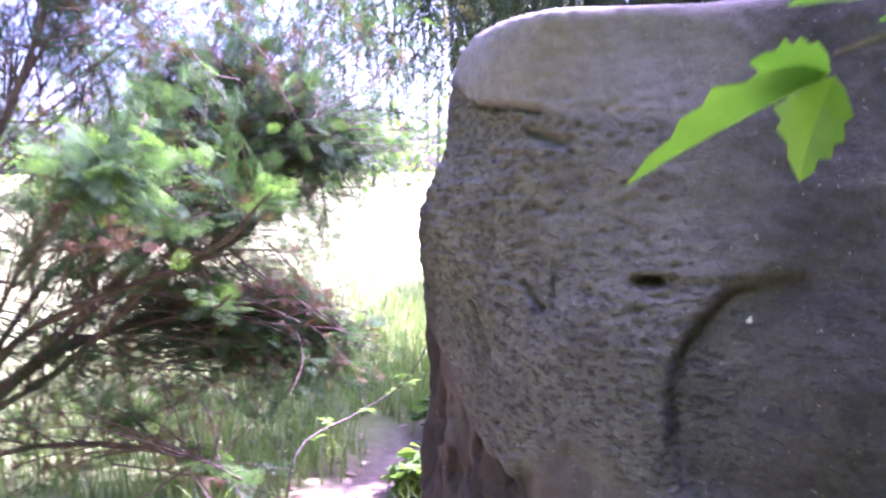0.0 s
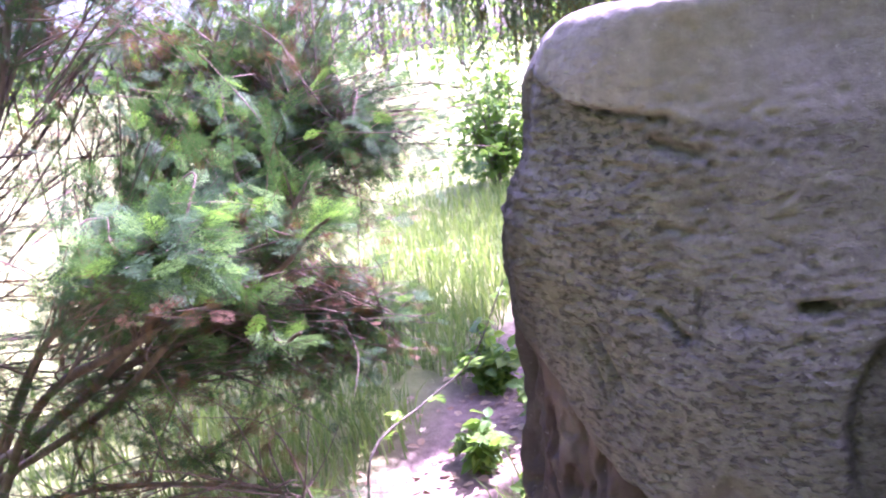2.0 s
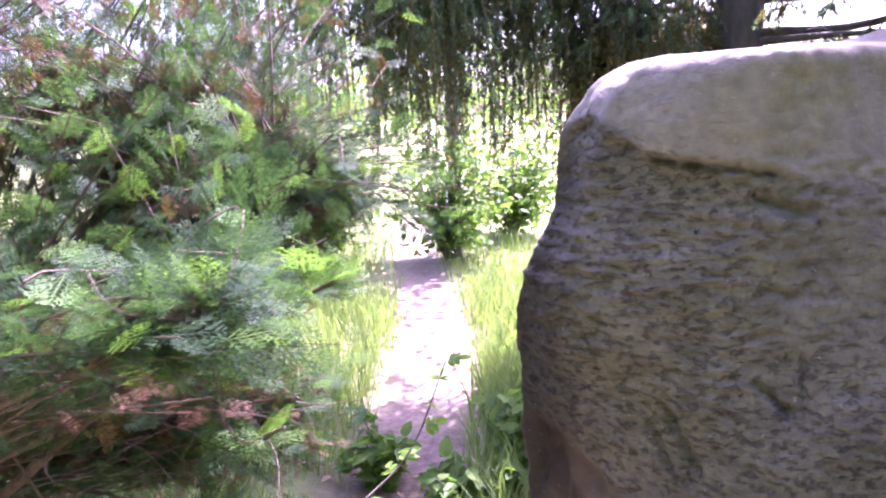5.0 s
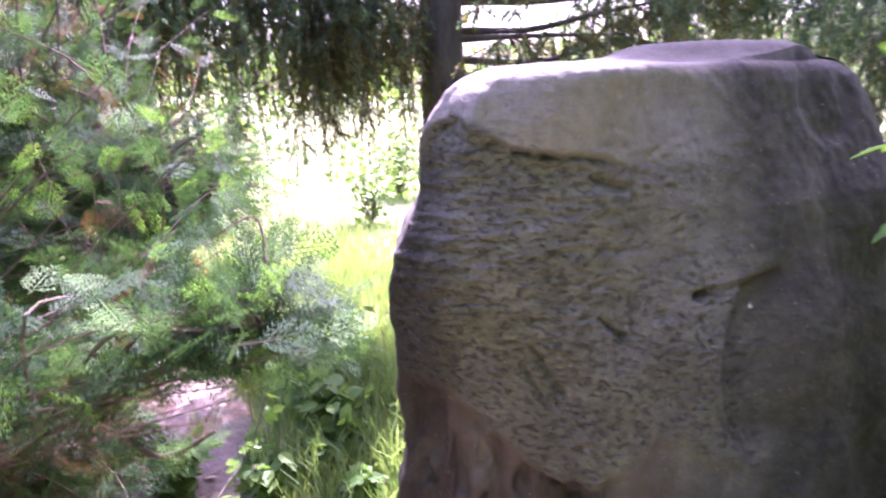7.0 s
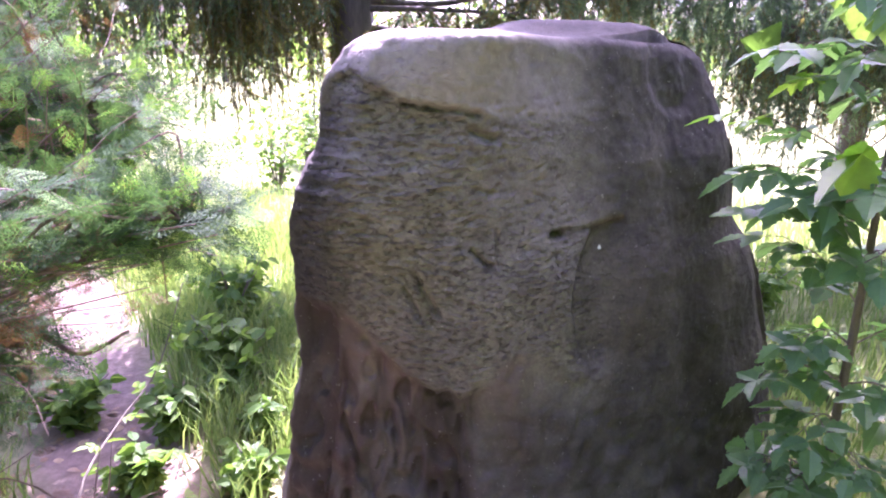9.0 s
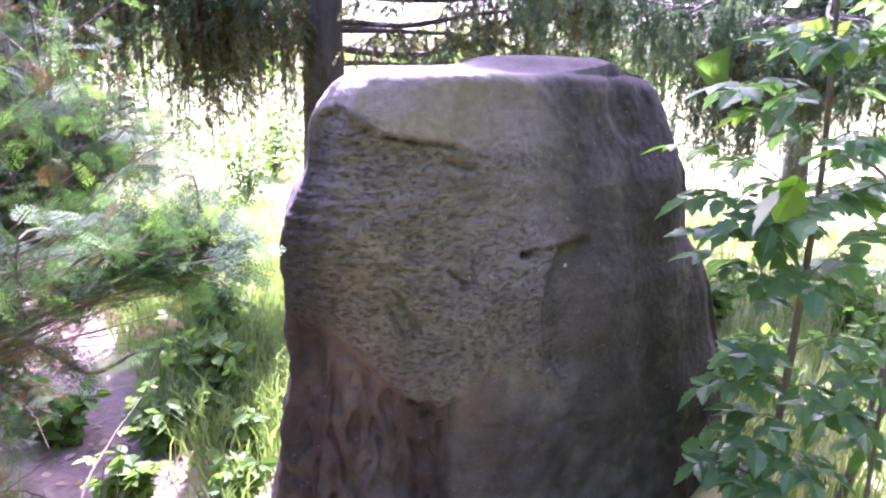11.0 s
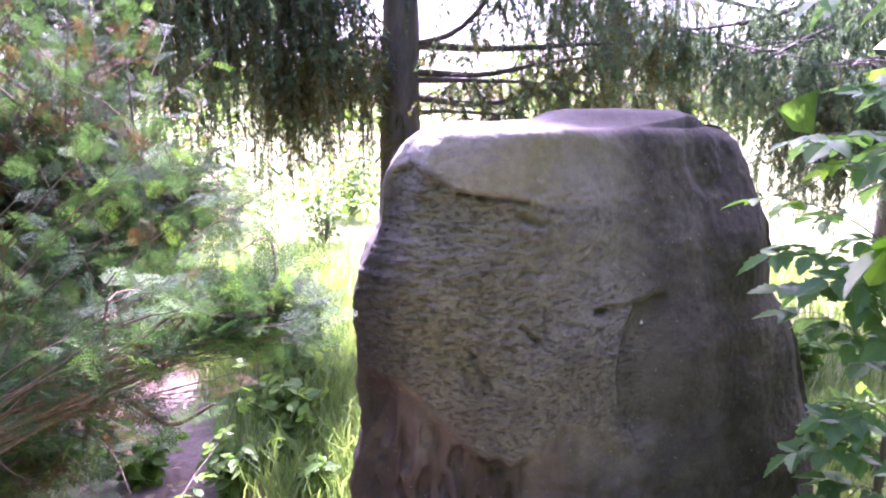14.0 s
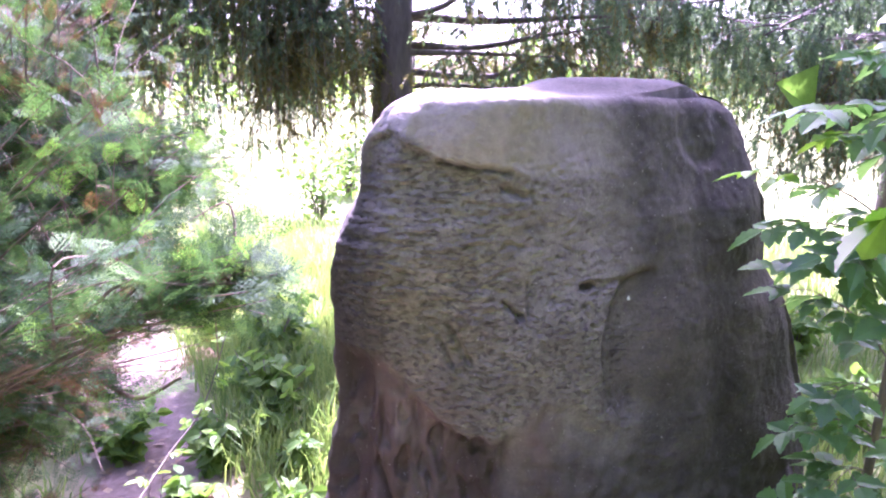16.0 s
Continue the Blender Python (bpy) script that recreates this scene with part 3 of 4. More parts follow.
    crown.make("crown", [SCALE_DARK, SCALE_LIGHT, SCALE_DEAD], shrub, "flat green scale-leaf sprays, some dead and brown")


build_cypress()


# ---- spruces ----
def add_needles(pile, line, rng, per=9, length=0.022, mat=0):
    """Needles all round a hanging twig."""
    line = np.asarray(line)
    n = (len(line) - 1) * per
    g = np.random.RandomState(rng.randrange(1 << 30))
    f = g.uniform(0, len(line) - 1.001, n)
    i = f.astype(int)
    d = line[i + 1] - line[i]
    p = line[i] + d * (f - i)[:, None]
    d = d / (np.linalg.norm(d, axis=1)[:, None] + 1e-9)
    o = g.normal(size=(n, 3))
    o -= d * (o * d).sum(1)[:, None]
    o /= np.linalg.norm(o, axis=1)[:, None] + 1e-9
    w = np.cross(d, o) * 0.0046
    tip = p + o * length * g.uniform(0.55, 1.0, (n, 1)) + d * length * g.uniform(0.4, 1.0, (n, 1))
    verts = np.stack([p - w, p + w, tip], 1).reshape(-1, 3)
    pile.add(verts, [[3 * k, 3 * k + 1, 3 * k + 2] for k in range(n)], mat)


def build_spruce(place, radius, height, boughs, label, seed, lean=(0, 0), upper=None):
    """boughs: (start height, compass degrees, length, drop, strand length, strands, olive share)."""
    rng = random.Random(seed)
    tree = thing("spruce_tree", (*place, 0), label, "tree", "spruces behind the stone")
    off = np.array([*place, 0.0])
    trunk = Pile()
    line = smooth_line([(place[0], place[1], -0.1), (place[0] + lean[0] * 0.3, place[1] + lean[1] * 0.3, height * 0.3), (place[0] + lean[0], place[1] + lean[1], height)], 26)
    add_tube(trunk, line - off, radius * 1.15, radius * 0.25, 18, 0.05, rng)
    trunk.make("trunk", [BARK_SPRUCE], tree, "scaly dark grey-brown trunk", True)
    crown = Pile()
    for z0, az, length, drop, strand, count, olive in boughs:
        a = radians(az)
        out = np.array([math.cos(a), math.sin(a), 0])
        base = np.array([np.interp(z0, line[:, 2], line[:, 0]), np.interp(z0, line[:, 2], line[:, 1]), z0])
        pts = [base, base + out * length * 0.35 + np.array([0, 0, 0.02 - drop * 0.15]), base + out * length * 0.7 + np.array([0, 0, -drop * 0.6]), base + out * length + np.array([0, 0, -drop])]
        for q in pts[1:3]:
            q += np.array([rng.gauss(0, 0.05), rng.gauss(0, 0.05), rng.gauss(0, 0.045)]) * min(1.0, length)
        bl = smooth_line(pts, 16)
        bough = Pile()
        add_tube(bough, bl - off, 0.012 + 0.012 * length, 0.005, 7, 0.1, rng)
        side = np.array([-out[1], out[0], 0])
        for _ in range(int(count * 1.0)):
            f = rng.uniform(0.18, 1.0)
            at = bl[int(f * 15)]
            spread = rng.uniform(-1, 1) * 0.50 * min(1.0, 0.35 + f) * (1.25 - f * 0.6)
            s0 = at + side * spread + out * abs(spread) * 0.5 + np.array([0, 0, -abs(spread) * 0.15])
            if rng.random() < 0.4:
                add_tube(bough, smooth_line([at, (at + s0) / 2 + np.array([0, 0, 0.02]), s0], 5) - off, 0.005, 0.002, 4)
            ln = strand * rng.uniform(0.25, 1.05)
            sway = np.array([rng.gauss(0, 0.09), rng.gauss(0, 0.09), 0])
            s = smooth_line([s0, s0 + sway + np.array([0, 0, -ln * 0.5]), s0 + sway * 1.4 + np.array([0, 0, -ln])], 8)
            add_tube(bough, s - off, 0.0035, 0.0012, 3)
            add_needles(crown, s - off, rng, 13, 0.030, 1 if rng.random() < olive else 0)
            for _ in range(6):
                b0 = s[rng.randrange(0, 6)]
                b1 = b0 + np.array([rng.gauss(0, 0.07), rng.gauss(0, 0.07), -rng.uniform(0.04, 0.18)])
                add_needles(crown, np.linspace(b0, b1, 4) - off, rng, 12, 0.030, 1 if rng.random() < olive else 0)
        bough.make("bough", [BARK_SPRUCE], tree, smooth=True)
    if upper:
        # dense crown high up, above what the walk sees, added to shade the stone
        z0, z1, wide = upper
        big = np.array([(-0.05, 0, 0), (0.05, 0, 0), (0.03, 0.16, -0.03), (-0.03, 0.16, -0.03)])
        for _ in range(3600):
            f = rng.random() ** 0.8
            a, r = rng.uniform(0, 6.283), wide * (1 - 0.85 * f) * rng.random() ** 0.5
            q = np.array([math.cos(a) * r, math.sin(a) * r, z0 + (z1 - z0) * f - 0.25 * r])
            m = frame_of((math.cos(a) + rng.gauss(0, 0.4), math.sin(a) + rng.gauss(0, 0.4), -0.5), rng.gauss(0, 0.6)) * rng.uniform(1.0, 2.0)
            crown.add(big @ m.T + q, [[0, 1, 2, 3]], 0)
    if crown.count:
        crown.make("crown", [NEEDLE, NEEDLE_OLIVE], tree, "drooping curtains of dark green needles")


build_spruce((2.34, 4.28), 0.160, 10.5, [
    (1.62, 309, 0.85, -0.02, 0.12, 6, 0.6), (1.92, 311, 1.5, -0.14, 0.30, 26, 0.6), (1.86, 300, 1.1, 0.02, 0.22, 16, 0.6),
    (2.08, 309, 1.3, -1.05, 0.20, 10, 0.3), (2.10, 322, 2.0, -0.05, 0.35, 34, 0.5), (1.75, 318, 1.5, -0.03, 0.32, 28, 0.6),
    (2.70, 297, 1.5, 0.10, 0.80, 50, 0.35), (2.95, 290, 1.7, 0.15, 0.85, 40, 0.3), (2.8, 318, 2.2, 0.15, 0.7, 30, 0.2),
    (1.98, 142, 0.85, 0.03, 0.90, 100, 0.9), (2.10, 150, 0.75, 0.05, 0.60, 50, 0.85), (2.0, 128, 1.5, -0.02, 0.10, 6, 0.7),
    (2.45, 164, 2.0, 0.15, 1.20, 110, 0.45), (2.50, 174, 2.4, 0.10, 1.10, 100, 0.25), (2.60, 152, 2.1, 0.20, 1.40, 130, 0.50),
    (2.75, 168, 3.1, 0.15, 1.15, 130, 0.15), (2.90, 160, 3.3, 0.25, 1.40, 150, 0.25), (2.85, 146, 2.8, 0.25, 1.45, 120, 0.35),
    (3.20, 140, 2.4, 0.30, 1.10, 70, 0.3), (2.90, 178, 3.7, 0.20, 1.30, 60, 0.15), (3.10, 168, 3.9, 0.30, 1.30, 60, 0.2),
], "tall spruce with a thick trunk, bare lower boughs and hanging curtains", 21)
build_spruce((5.9, 1.62), 0.11, 11.0, [
    (1.95, 172, 2.1, 0.15, 1.15, 110, 0.4), (2.1, 178, 2.2, 0.15, 1.10, 90, 0.3),
    (2.45, 165, 2.3, 0.45, 0.5, 105, 0.0), (2.6, 145, 2.4, 0.35, 0.6, 105, 0.0), (2.3, 190, 2.3, 0.35, 0.7, 105, 0.0), (2.5, 215, 2.4, 0.35, 0.8, 97, 0.1),
    (2.0, 230, 1.6, 0.3, 0.6, 67, 0.3), (2.9, 175, 2.2, 0.4, 0.6, 52, 0.0), (3.0, 210, 2.2, 0.4, 0.6, 52, 0.05), (3.1, 145, 2.2, 0.4, 0.6, 45, 0.1),
    (2.0, 260, 1.5, 0.2, 0.6, 52, 0.3), (2.1, 120, 1.6, 0.2, 0.7, 67, 0.2),
    (1.9, 175, 1.2, 0.15, 0.55, 60, 0.35), (2.0, 188, 1.9, 0.15, 0.95, 60, 0.35), (2.0, 212, 2.1, 0.15, 1.0, 60, 0.35), (1.9, 160, 1.7, 0.12, 0.8, 52, 0.3),
], "dark blue-green spruce with dense hanging boughs", 23)
build_spruce((4.80, 3.85), 0.12, 10.5, [
    (2.5, 215, 1.5, 0.3, 0.7, 50, 0.2), (2.7, 190, 1.5, 0.3, 0.7, 36, 0.2), (2.4, 250, 1.6, 0.3, 0.7, 50, 0.2), (2.7, 285, 1.8, 0.3, 0.6, 50, 0.2),
    (2.1, 300, 1.8, 0.15, 0.5, 60, 0.4), (1.9, 225, 0.9, 0.10, 0.35, 26, 0.6),
], "tall spruce with hanging boughs and an unseen upper crown added to shade the stone", 24, upper=(5.6, 9.6, 1.15))


# ---- sapling ----
def leaflet(length, width, rng):
    """Pointed, coarsely toothed leaf blade, folded along its midrib, along +y."""
    outline = [(0.0, 0.0), (0.26, 0.09), (0.47, 0.25), (0.40, 0.33), (0.55, 0.46), (0.40, 0.53), (0.43, 0.64), (0.25, 0.71), (0.20, 0.84), (0.0, 1.0)]
    verts, faces = [], []
    curl = rng.uniform(0.05, 0.16)
    ribs = []
    for x, y in outline:
        z = -curl * y * y
        ribs.append(((0, y * length, z * length), (x * width, y * length, (z + 0.16 * x) * length), (-x * width * rng.uniform(0.9, 1.1), y * length, (z + 0.16 * x) * length)))
    for a, b, c in ribs:
        verts += [a, b, c]
    for i in range(len(ribs) - 1):
        k = 3 * i
        faces += [[k, k + 1, k + 4, k + 3], [k, k + 3, k + 5, k + 2]]
    return np.array(verts), faces


def compound_leaf(rng, size, fresh):
    """A stalk with three to five leaflets."""
    p = Pile()
    stalk = 0.55 * size
    add_tube(p, smooth_line([(0, 0, 0), (0, stalk * 0.6, 0.02 * size), (0, stalk * 1.5, -0.05 * size)], 5), 0.0016, 0.001, 4, mat=1)
    spots = [(stalk * 1.5, 0, 1.0), (stalk * 1.0, 1, 0.85), (stalk * 1.0, -1, 0.85)]
    if rng.random() < 0.65:
        spots += [(stalk * 0.55, 1, 0.7), (stalk * 0.55, -1, 0.7)]
    for y, sgn, k in spots:
        v, f = leaflet(size * k * rng.uniform(0.85, 1.1), size * 0.62 * k, rng)
        a = sgn * radians(rng.uniform(55, 72))
        c, s = math.cos(a), math.sin(a)
        rot = np.array([[c, s, 0], [-s, c, 0], [0, 0, 1]])
        tilt = radians(rng.uniform(-22, 10))
        t = np.array([[1, 0, 0], [0, math.cos(tilt), -math.sin(tilt)], [0, math.sin(tilt), math.cos(tilt)]])
        p.add(v @ t.T @ rot.T + np.array([0, y, 0]), f, 0)
    return p


def leaf_meshes(rng, count, size, material):
    out = []
    for _ in range(count):
        p = compound_leaf(rng, size, True)
        ob = p.make("leaf", [material, BARK_YOUNG])
        out.append(ob.data)
        bpy.data.objects.remove(ob)
    return out


def place_leaf(mesh, parent, at, way, spin, scale=1.0):
    ob = new("leaf", mesh)
    ob.parent = parent
    m = frame_of(way, spin) * scale
    mat = Matrix([[*m[0], at[0]], [*m[1], at[1]], [*m[2], at[2]], [0, 0, 0, 1]])
    ob.matrix_local = mat
    return ob


def build_sapling(name, base, stems, label, seed, leaves_dark, leaves_fresh, tiers):
    rng = random.Random(seed)
    plant = thing(name, base, label, "sapling", "broadleaf saplings")
    off = np.array(base)
    lines = []
    for pts, r0, r1 in stems:
        ln = smooth_line(pts, 24)
        lines.append(ln)
        p = Pile()
        add_tube(p, ln - off, r0, r1, 8, 0.06, rng)
        p.make("stem", [BARK_YOUNG], plant, smooth=True)
    for li, f, az, length, rise, fresh in tiers:
        ln = lines[li]
        at = ln[min(len(ln) - 1, int(f * (len(ln) - 1)))]
        a = radians(az)
        out = np.array([math.cos(a), math.sin(a), 0])
        end = at + out * length + np.array([0, 0, rise])
        tw = smooth_line([at, (at + end) / 2 + np.array([0, 0, 0.04]), end], 8)
        p = Pile()
        add_tube(p, tw - off, 0.0035, 0.0015, 5)
        p.make("twig", [BARK_YOUNG], plant)
        for k, (g, turn) in enumerate(((1.0, 0), (0.92, 55), (0.92, -55), (0.6, 70), (0.6, -70), (0.32, 60), (0.32, -60))):
            p0 = tw[int(g * 7)]
            b = a + radians(turn + rng.uniform(-14, 14))
            way = np.array([math.cos(b), math.sin(b), rng.uniform(-0.55, -0.1)])
            pool = leaves_fresh if fresh and k < 3 else leaves_dark
            place_leaf(rng.choice(pool), plant, p0 - off, way, rng.gauss(0, 0.25), rng.uniform(0.75, 1.15))
    return plant


lrng = random.Random(9)
DARK_LEAVES = leaf_meshes(lrng, 5, 0.105, LEAF)
FRESH_LEAVES = leaf_meshes(lrng, 4, 0.10, LEAF_FRESH)

build_sapling("sapling", (1.05, 1.03, 0), [
    ([(1.05, 1.05, -0.03), (1.05, 1.02, 0.53), (1.05, 1.01, 1.09), (1.05, 1.01, 1.40), (1.05, 1.05, 2.05), (1.06, 1.08, 2.6)], 0.015, 0.006),
], "young broadleaf sapling with toothed compound leaves beside the stone", 31, DARK_LEAVES, FRESH_LEAVES, [
    (0, 0.10, 165, 0.20, 0.10, 0), (0, 0.13, 130, 0.20, 0.10, 0), (0, 0.15, 215, 0.20, 0.05, 0), (0, 0.48, 330, 0.2, 0.05, 0), (0, 0.7, 200, 0.2, 0.05, 0),
    (0, 0.18, 150, 0.16, -0.02, 0), (0, 0.22, 250, 0.20, 0.0, 0), (0, 0.30, 120, 0.15, 0.02, 0), (0, 0.30, 300, 0.22, 0.05, 0),
    (0, 0.34, 110, 0.24, 0.20, 0), (0, 0.36, 260, 0.26, 0.30, 0), (0, 0.38, 200, 0.12, 0.06, 0), (0, 0.44, 140, 0.20, 0.04, 0),
    (0, 0.52, 112, 0.40, 0.20, 1), (0, 0.46, 112, 0.32, 0.10, 0), (0, 0.40, 116, 0.27, 0.06, 0), (0, 0.24, 118, 0.20, 0.02, 0), (0, 0.53, 265, 0.24, 0.05, 1), (0, 0.56, 180, 0.2, 0.0, 0), (0, 0.62, 100, 0.22, 0.1, 1),
    (0, 0.66, 280, 0.25, 0.08, 0), (0, 0.72, 150, 0.22, 0.05, 0), (0, 0.76, 240, 0.25, 0.1, 1), (0, 0.84, 110, 0.22, 0.05, 0),
    (0, 0.88, 270, 0.24, 0.08, 0), (0, 0.95, 190, 0.2, 0.05, 1), (0, 1.0, 60, 0.15, 0.1, 0), (0, 0.68, 120, 0.28, 0.06, 0), (0, 0.72, 215, 0.22, 0.04, 1),
    (0, 0.79, 128, 0.26, 0.02, 0), (0, 0.58, 320, 0.28, 0.08, 1), (0, 0.64, 235, 0.2, 0.02, 0), (0, 0.82, 300, 0.24, 0.04, 0),
])
build_sapling("sapling", (1.28, 0.80, 0), [
    ([(1.29, 0.82, -0.03), (1.27, 0.75, 0.37), (1.27, 0.67, 0.70), (1.26, 0.57, 1.16), (1.27, 0.52, 1.5), (1.28, 0.50, 2.0)], 0.019, 0.007),
    ([(1.28, 0.80, -0.03), (1.32, 0.72, 0.8), (1.26, 0.60, 1.60), (1.27, 0.69, 2.07), (1.28, 0.72, 2.5)], 0.012, 0.005),
], "leaning broadleaf sapling with two stems and dark green leaves", 32, DARK_LEAVES, FRESH_LEAVES, [
    (0, 0.22, 200, 0.15, 0.0, 0), (0, 0.3, 120, 0.2, 0.02, 0), (0, 0.42, 150, 0.25, 0.0, 0), (0, 0.48, 240, 0.2, 0.05, 0), (0, 0.55, 100, 0.3, 0.03, 0),
    (0, 0.6, 190, 0.2, 0.0, 0), (0, 0.68, 130, 0.22, 0.05, 0), (0, 0.74, 270, 0.22, 0.06, 0), (0, 0.82, 160, 0.2, 0.05, 1), (0, 0.9, 100, 0.25, 0.05, 0),
    (1, 0.62, 110, 0.25, 0.05, 0), (1, 0.72, 200, 0.2, 0.05, 1), (1, 0.8, 120, 0.25, 0.05, 1), (1, 0.9, 90, 0.25, 0.06, 0), (1, 0.98, 170, 0.22, 0.05, 1),
])


def build_overhang():
    """Twig with large lobed leaves reaching in front of the stone."""
    rng = random.Random(33)
    base = (1.02, 0.72, 0.0)
    plant = thing("sapling", base, "thin sapling with bright backlit green leaves hanging low", "sapling", "broadleaf saplings")
    off = np.array(base)
    ln = smooth_line([(1.02, 0.72, -0.03), (1.0, 0.74, 0.8), (0.86, 0.80, 1.30), (0.60, 0.93, 1.43), (0.42, 1.0, 1.38)], 22)
    p = Pile()
    add_tube(p, ln - off, 0.008, 0.0018, 6)
    p.make("stem", [BARK_YOUNG], plant, smooth=True)
    for at, way, spin, size, wide in (((0.425, 1.014, 1.365), (-0.169, 0.064, -0.081), -0.42, 0.205, 0.075), ((0.428, 1.012, 1.362), (-0.03, 0.03, -0.10), 1.0, 0.100, 0.105),
                                      ((0.425, 1.014, 1.366), (-0.065, 0.03, 0.018), -0.8, 0.070, 0.055), ((0.47, 1.00, 1.375), (0.06, 0.05, -0.055), -0.8, 0.10, 0.07),
                                      ((0.52, 0.96, 1.437), (-0.15, 0.05, -0.008), -0.4, 0.15, 0.06), ((0.56, 0.95, 1.440), (-0.12, 0.08, -0.03), -0.5, 0.12, 0.05)):
        v, f = leaflet(size, wide, rng)
        lf = mesh_object("leaf", v, f, BACKLIT, plant)
        m = frame_of(way, spin)
        q = np.array(at) - off
        lf.matrix_local = Matrix([[*m[0], q[0]], [*m[1], q[1]], [*m[2], q[2]], [0, 0, 0, 1]])


build_overhang()


# ---- grass, bushes, litter ----
def build_grass():
    rng = random.Random(41)
    p_verts, p_faces = [], []

    def blade(x, y, h):
        z = ground_height(x, y)
        a = rng.uniform(0, 2 * math.pi)
        w = rng.uniform(0.0025, 0.0055)
        lean = rng.uniform(0.15, 0.6) * h
        b = rng.uniform(0, 2 * math.pi)
        dx, dy = math.cos(a) * w, math.sin(a) * w
        lx, ly = math.cos(b) * lean, math.sin(b) * lean
        k = len(p_verts)
        p_verts.extend([(x - dx, y - dy, z), (x + dx, y + dy, z), (x + lx * 0.35 + dx * 0.8, y + ly * 0.35 + dy * 0.8, z + h * 0.6),
                        (x + lx * 0.35 - dx * 0.8, y + ly * 0.35 - dy * 0.8, z + h * 0.6), (x + lx, y + ly, z + h * 0.92)])
        p_faces.extend([[k, k + 1, k + 2, k + 3], [k + 3, k + 2, k + 4]])

    done = 0
    while done < 50000:
        r = rng.random()
        if r < 0.55:
            x, y = rng.gauss(1.3, 1.5), 2.4 + abs(rng.gauss(0, 3.0))
        elif r < 0.8:
            x, y = rng.uniform(1.0, 7.0), rng.uniform(-1.0, 4.0)
        elif r < 0.9:
            x, y = rng.uniform(-3.5, 9), rng.uniform(3.0, 12)
        else:
            x, y = rng.uniform(-4.0, 1.5), rng.uniform(-3.0, 1.5)
        if rng.random() < path_amount(x, y) * 1.1:
            continue
        u = (x - 0.57) * 0.787 - (y - 1.9) * 0.617
        v = (x - 0.57) * 0.617 + (y - 1.9) * 0.787
        if -0.85 < u < 1.02 and -0.40 < v < 0.45:
            continue
        if noise.noise((x * 1.6, y * 1.6, 3)) < -0.35:
            continue
        blade(x, y, rng.uniform(0.10, 0.32) * (1 + 0.6 * noise.noise((x * 0.8, y * 0.8, 9))))
        done += 1
    ob = mesh_object("grass", p_verts, p_faces, BLADE)
    tagged(ob, "long sunlit green grass on both sides of the path", "grass", kind="stuff")


build_grass()


def build_bush(name, place, size, count, leaf_len, label, seed, material=BROAD, flat=1.0):
    rng = random.Random(seed)
    bush = thing(name, (*place, ground_height(*place)), label, "bush")
    stems, crown = Pile(), Pile()
    blades = [leaflet(leaf_len, leaf_len * 0.6, rng) for _ in range(3)]
    for _ in range(max(6, count // 40)):
        a, r = rng.uniform(0, 6.28), rng.random() ** 0.5
        end = np.array([math.cos(a) * r * size, math.sin(a) * r * size, size * flat * rng.uniform(0.55, 1.7)])
        ln = smooth_line([(0, 0, -0.03), end * np.array([0.35, 0.35, 0.6]), end], 9)
        add_tube(stems, ln, 0.006 + 0.006 * size, 0.002, 5)
        for _ in range(40):
            f = rng.uniform(0.25, 1)
            at = ln[int(f * 8)] + np.array([rng.gauss(0, 0.16 * size), rng.gauss(0, 0.16 * size), rng.gauss(0, 0.12 * size)])
            v, fc = rng.choice(blades)
            m = frame_of((rng.gauss(0, 1), rng.gauss(0, 1), rng.gauss(-0.2, 0.4)), rng.gauss(0, 0.5)) * rng.uniform(0.7, 1.2)
            crown.add(v @ m.T + at, fc)
    stems.make("stem", [BARK_YOUNG], bush)
    crown.make("foliage", [material], bush)
    return bush


build_bush("weed_clump", (0.50, 3.40), 0.22, 420, 0.10, "sunlit broad-leaved weeds at the foot of the stone", 51)
build_bush("weed_clump", (0.36, 2.98), 0.13, 200, 0.075, "sunlit broad-leaved weeds at the foot of the stone", 52)
build_bush("weed_clump", (0.10, 2.74), 0.10, 160, 0.07, "low green weeds at the foot of the stone", 68)
for place, size, seed in (((2.3, 1.25), 0.20, 62), ((2.8, 0.8), 0.22, 63), ((3.2, 1.7), 0.26, 65), ((3.6, 0.9), 0.26, 66), ((1.9, 1.8), 0.15, 67)):
    build_bush("weed_clump", place, size, 320, 0.085, "tall sunlit meadow weeds behind the stone", seed)
build_bush("bush", (4.4, 7.4), 0.8, 520, 0.09, "thin sunlit bush in the bright meadow", 57)
build_bush("bush", (6.0, 8.6), 1.0, 640, 0.10, "thin sunlit bush in the bright meadow", 58)
build_bush("bush", (8.5, 7.0), 1.1, 640, 0.10, "thin sunlit bush in the bright meadow", 59)
build_bush("weed_clump", (-0.12, 3.1), 0.13, 220, 0.075, "low green weeds along the path's edge", 83)
build_bush("weed_clump", (0.18, 3.35), 0.14, 220, 0.08, "low green weeds at the foot of the stone", 81)
build_bush("weed_clump", (0.0, 3.75), 0.18, 260, 0.085, "sunlit green weeds along the path's edge", 82)
build_bush("weed_clump", (0.95, 3.9), 0.30, 420, 0.09, "sunlit broad-leaved weeds at the foot of the stone", 53)
build_bush("bush", (2.0, 8.2), 0.9, 1600, 0.11, "bright green leafy bush at the edge of the meadow", 54)
build_bush("bush", (3.2, 9.0), 1.0, 1600, 0.11, "bright green leafy bush at the edge of the meadow", 55)
build_bush("bush", (0.6, 8.6), 0.9, 1400, 0.11, "bright green leafy bush at the edge of the meadow", 56)


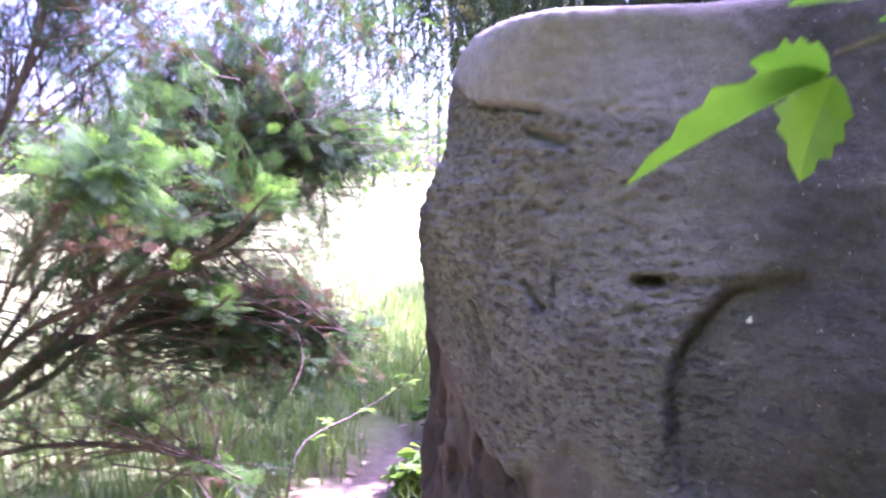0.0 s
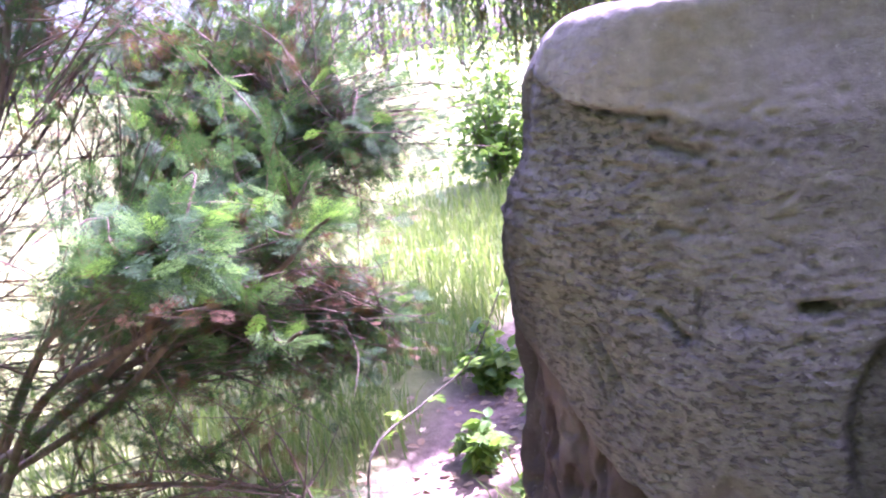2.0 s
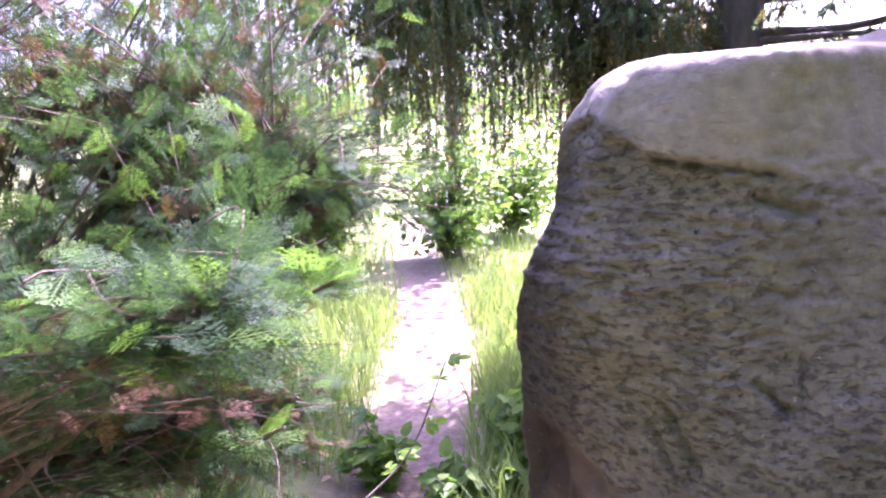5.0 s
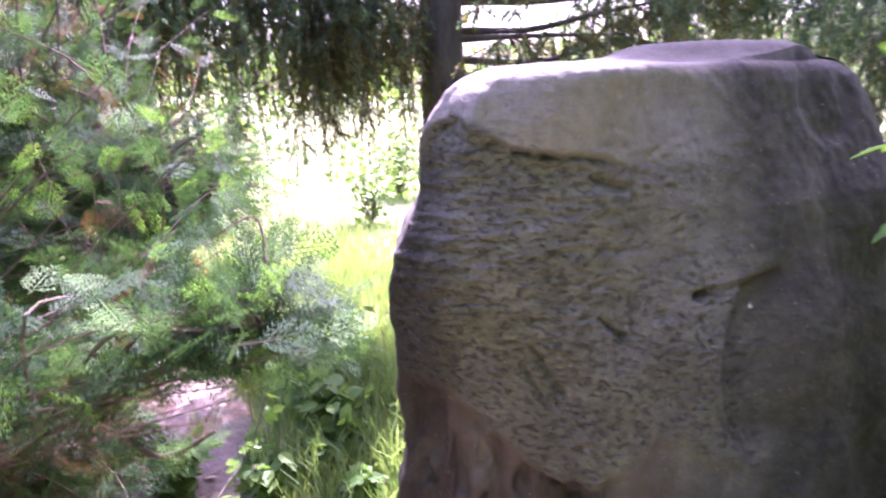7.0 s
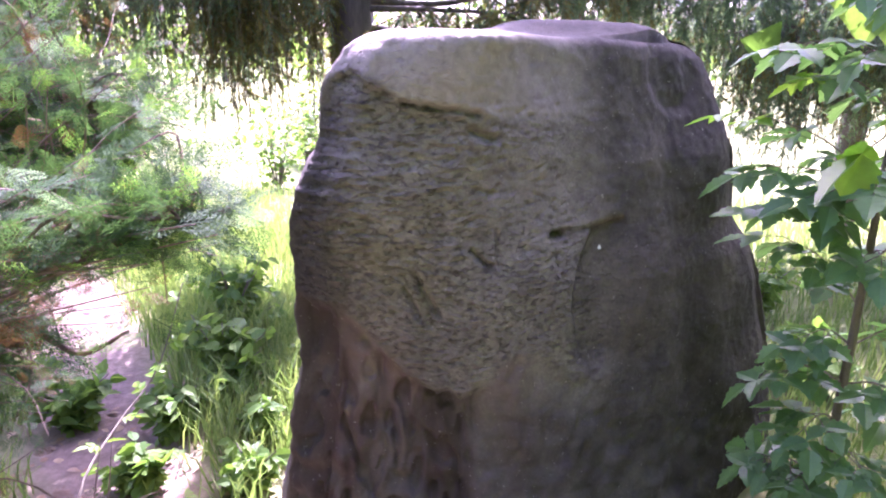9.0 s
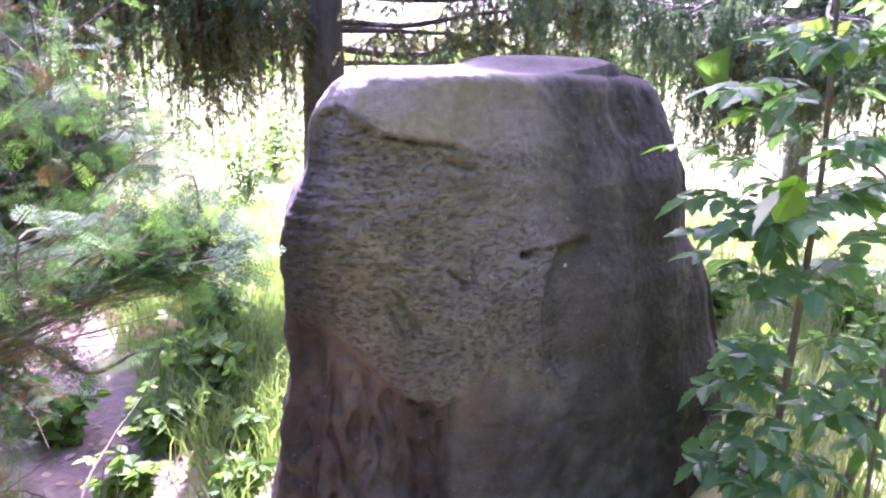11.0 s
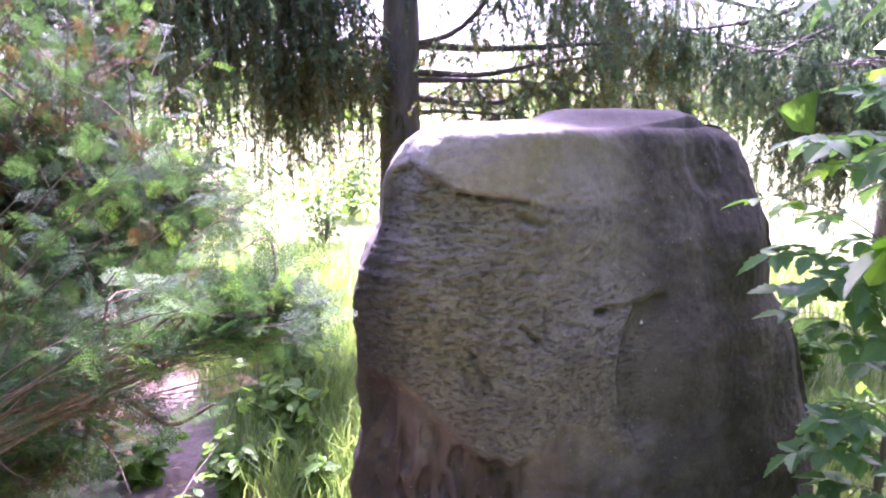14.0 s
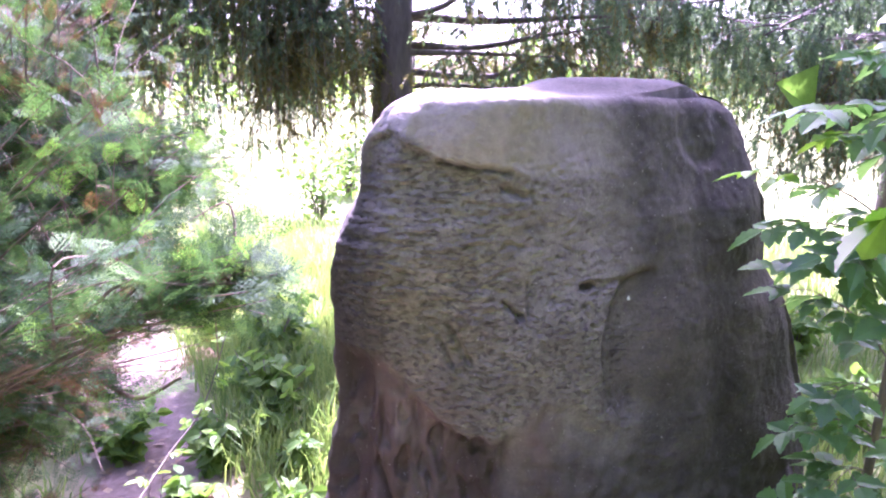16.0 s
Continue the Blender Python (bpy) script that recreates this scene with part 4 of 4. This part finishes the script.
def build_young_tree():
    rng = random.Random(61)
    tree = thing("young_tree", (2.1, 8.25, 0), "slim dark tree trunk among bushes beyond the meadow", "tree")
    p = Pile()
    add_tube(p, smooth_line([(0, 0, -0.1), (0.05, 0, 1.5), (-0.05, 0, 4.0)], 14), 0.09, 0.04, 10, 0.05, rng)
    p.make("trunk", [BARK_SPRUCE], tree, smooth=True)
    crown = Pile()
    blades = [leaflet(0.10, 0.065, rng) for _ in range(3)]
    for _ in range(1800):
        q = np.array([rng.gauss(0, 0.75), rng.gauss(0, 0.75), 3.0 + rng.gauss(0, 0.7)])
        v, fc = rng.choice(blades)
        crown.add(v @ frame_of((rng.gauss(0, 1), rng.gauss(0, 1), rng.gauss(-0.2, 0.4)), rng.gauss(0, 0.5)).T + q, fc)
    crown.make("crown", [BROAD], tree)


build_young_tree()


def build_woods_and_screen():
    """Edge of the wood far across the meadow; unseen trees added close behind the walk."""
    rng = random.Random(71)
    p = Pile()
    tri = np.array([(-0.5, 0, 0), (0.5, 0, 0), (0.1, 0.9, 0.1), (-0.4, 0.6, -0.1)])
    spots = [(a, rng.uniform(42, 70), rng.uniform(4, 8), 2.4, 620, 0.40) for a in np.arange(-35, 130, 5.0)]
    # added out of view, to hold sky light back from the stone's front
    spots += [(a, rng.uniform(6.5, 10), rng.uniform(8, 12), 1.6, 800, 0.36) for a in np.arange(160, 215, 11.0)]
    spots += [(a, rng.uniform(4.6, 6.5), rng.uniform(6, 9), 1.1, 1500, 0.30) for a in np.arange(222, 338, 9.0)]
    for az, d, h, wide, count, size in spots:
        a = radians(az + rng.uniform(-2, 2))
        x, y = d * math.cos(a) - 0.5, d * math.sin(a) + 0.8
        add_tube(p, smooth_line([(x, y, -0.2), (x, y, h * 0.5), (x, y, h)], 4), 0.2, 0.05, 6, mat=1)
        for _ in range(count):
            q = np.array([x + rng.gauss(0, wide), y + rng.gauss(0, wide), abs(rng.gauss(h * 0.5, h * 0.28))])
            p.add((tri * rng.uniform(0.5, 1.1) * size) @ frame_of([rng.gauss(0, 1) for _ in range(3)], rng.uniform(0, 3)).T + q, [[0, 1, 2, 3]], 0)
    ob = p.make("far_woods", [BROAD, BARK_SPRUCE])
    tagged(ob, "distant sunlit leafy trees round the meadow, and unseen trees added behind the walk as a light screen", "trees", kind="stuff")


build_woods_and_screen()


def build_seedling():
    rng = random.Random(91)
    plant = thing("seedling", (-0.55, 2.72, 0), "thin arching woody seedling with a few leaves over the path", "seedling")
    off = np.array([-0.55, 2.72, 0.0])
    p = Pile()
    ln = smooth_line([(-0.55, 2.72, -0.02), (-0.50, 2.76, 0.30), (-0.30, 2.88, 0.40), (-0.12, 2.92, 0.52), (0.02, 2.95, 0.78)], 18)
    add_tube(p, ln - off, 0.006, 0.002, 6)
    p.make("stem", [BARK_YOUNG], plant, smooth=True)
    for k in (5, 7, 9, 11, 12, 13, 14, 15, 16, 17, 17):
        b = rng.uniform(0, 6.28)
        place_leaf(rng.choice(FRESH_LEAVES), plant, ln[k] - off, (math.cos(b), math.sin(b), 0.2), rng.gauss(0, 0.3), rng.uniform(0.35, 0.6))


build_seedling()


def build_litter():
    rng = random.Random(81)
    p = Pile()
    v, f = leaflet(0.05, 0.03, rng)
    for _ in range(420):
        k = rng.randrange(8, 34)
        x, y = PATH_LINE[k] + np.array([rng.gauss(0, 0.25), rng.gauss(0, 0.25)])
        m = frame_of((rng.gauss(0, 1), rng.gauss(0, 1), rng.gauss(0, 0.1)), rng.gauss(0, 0.2)) * rng.uniform(0.5, 1.2)
        p.add(v @ m.T + np.array([x, y, ground_height(x, y) + 0.008]), f)
    ob = p.make("leaf_litter", [LITTER])
    tagged(ob, "dry brown leaves scattered over the earth path", "leaf litter", kind="stuff")


build_litter()
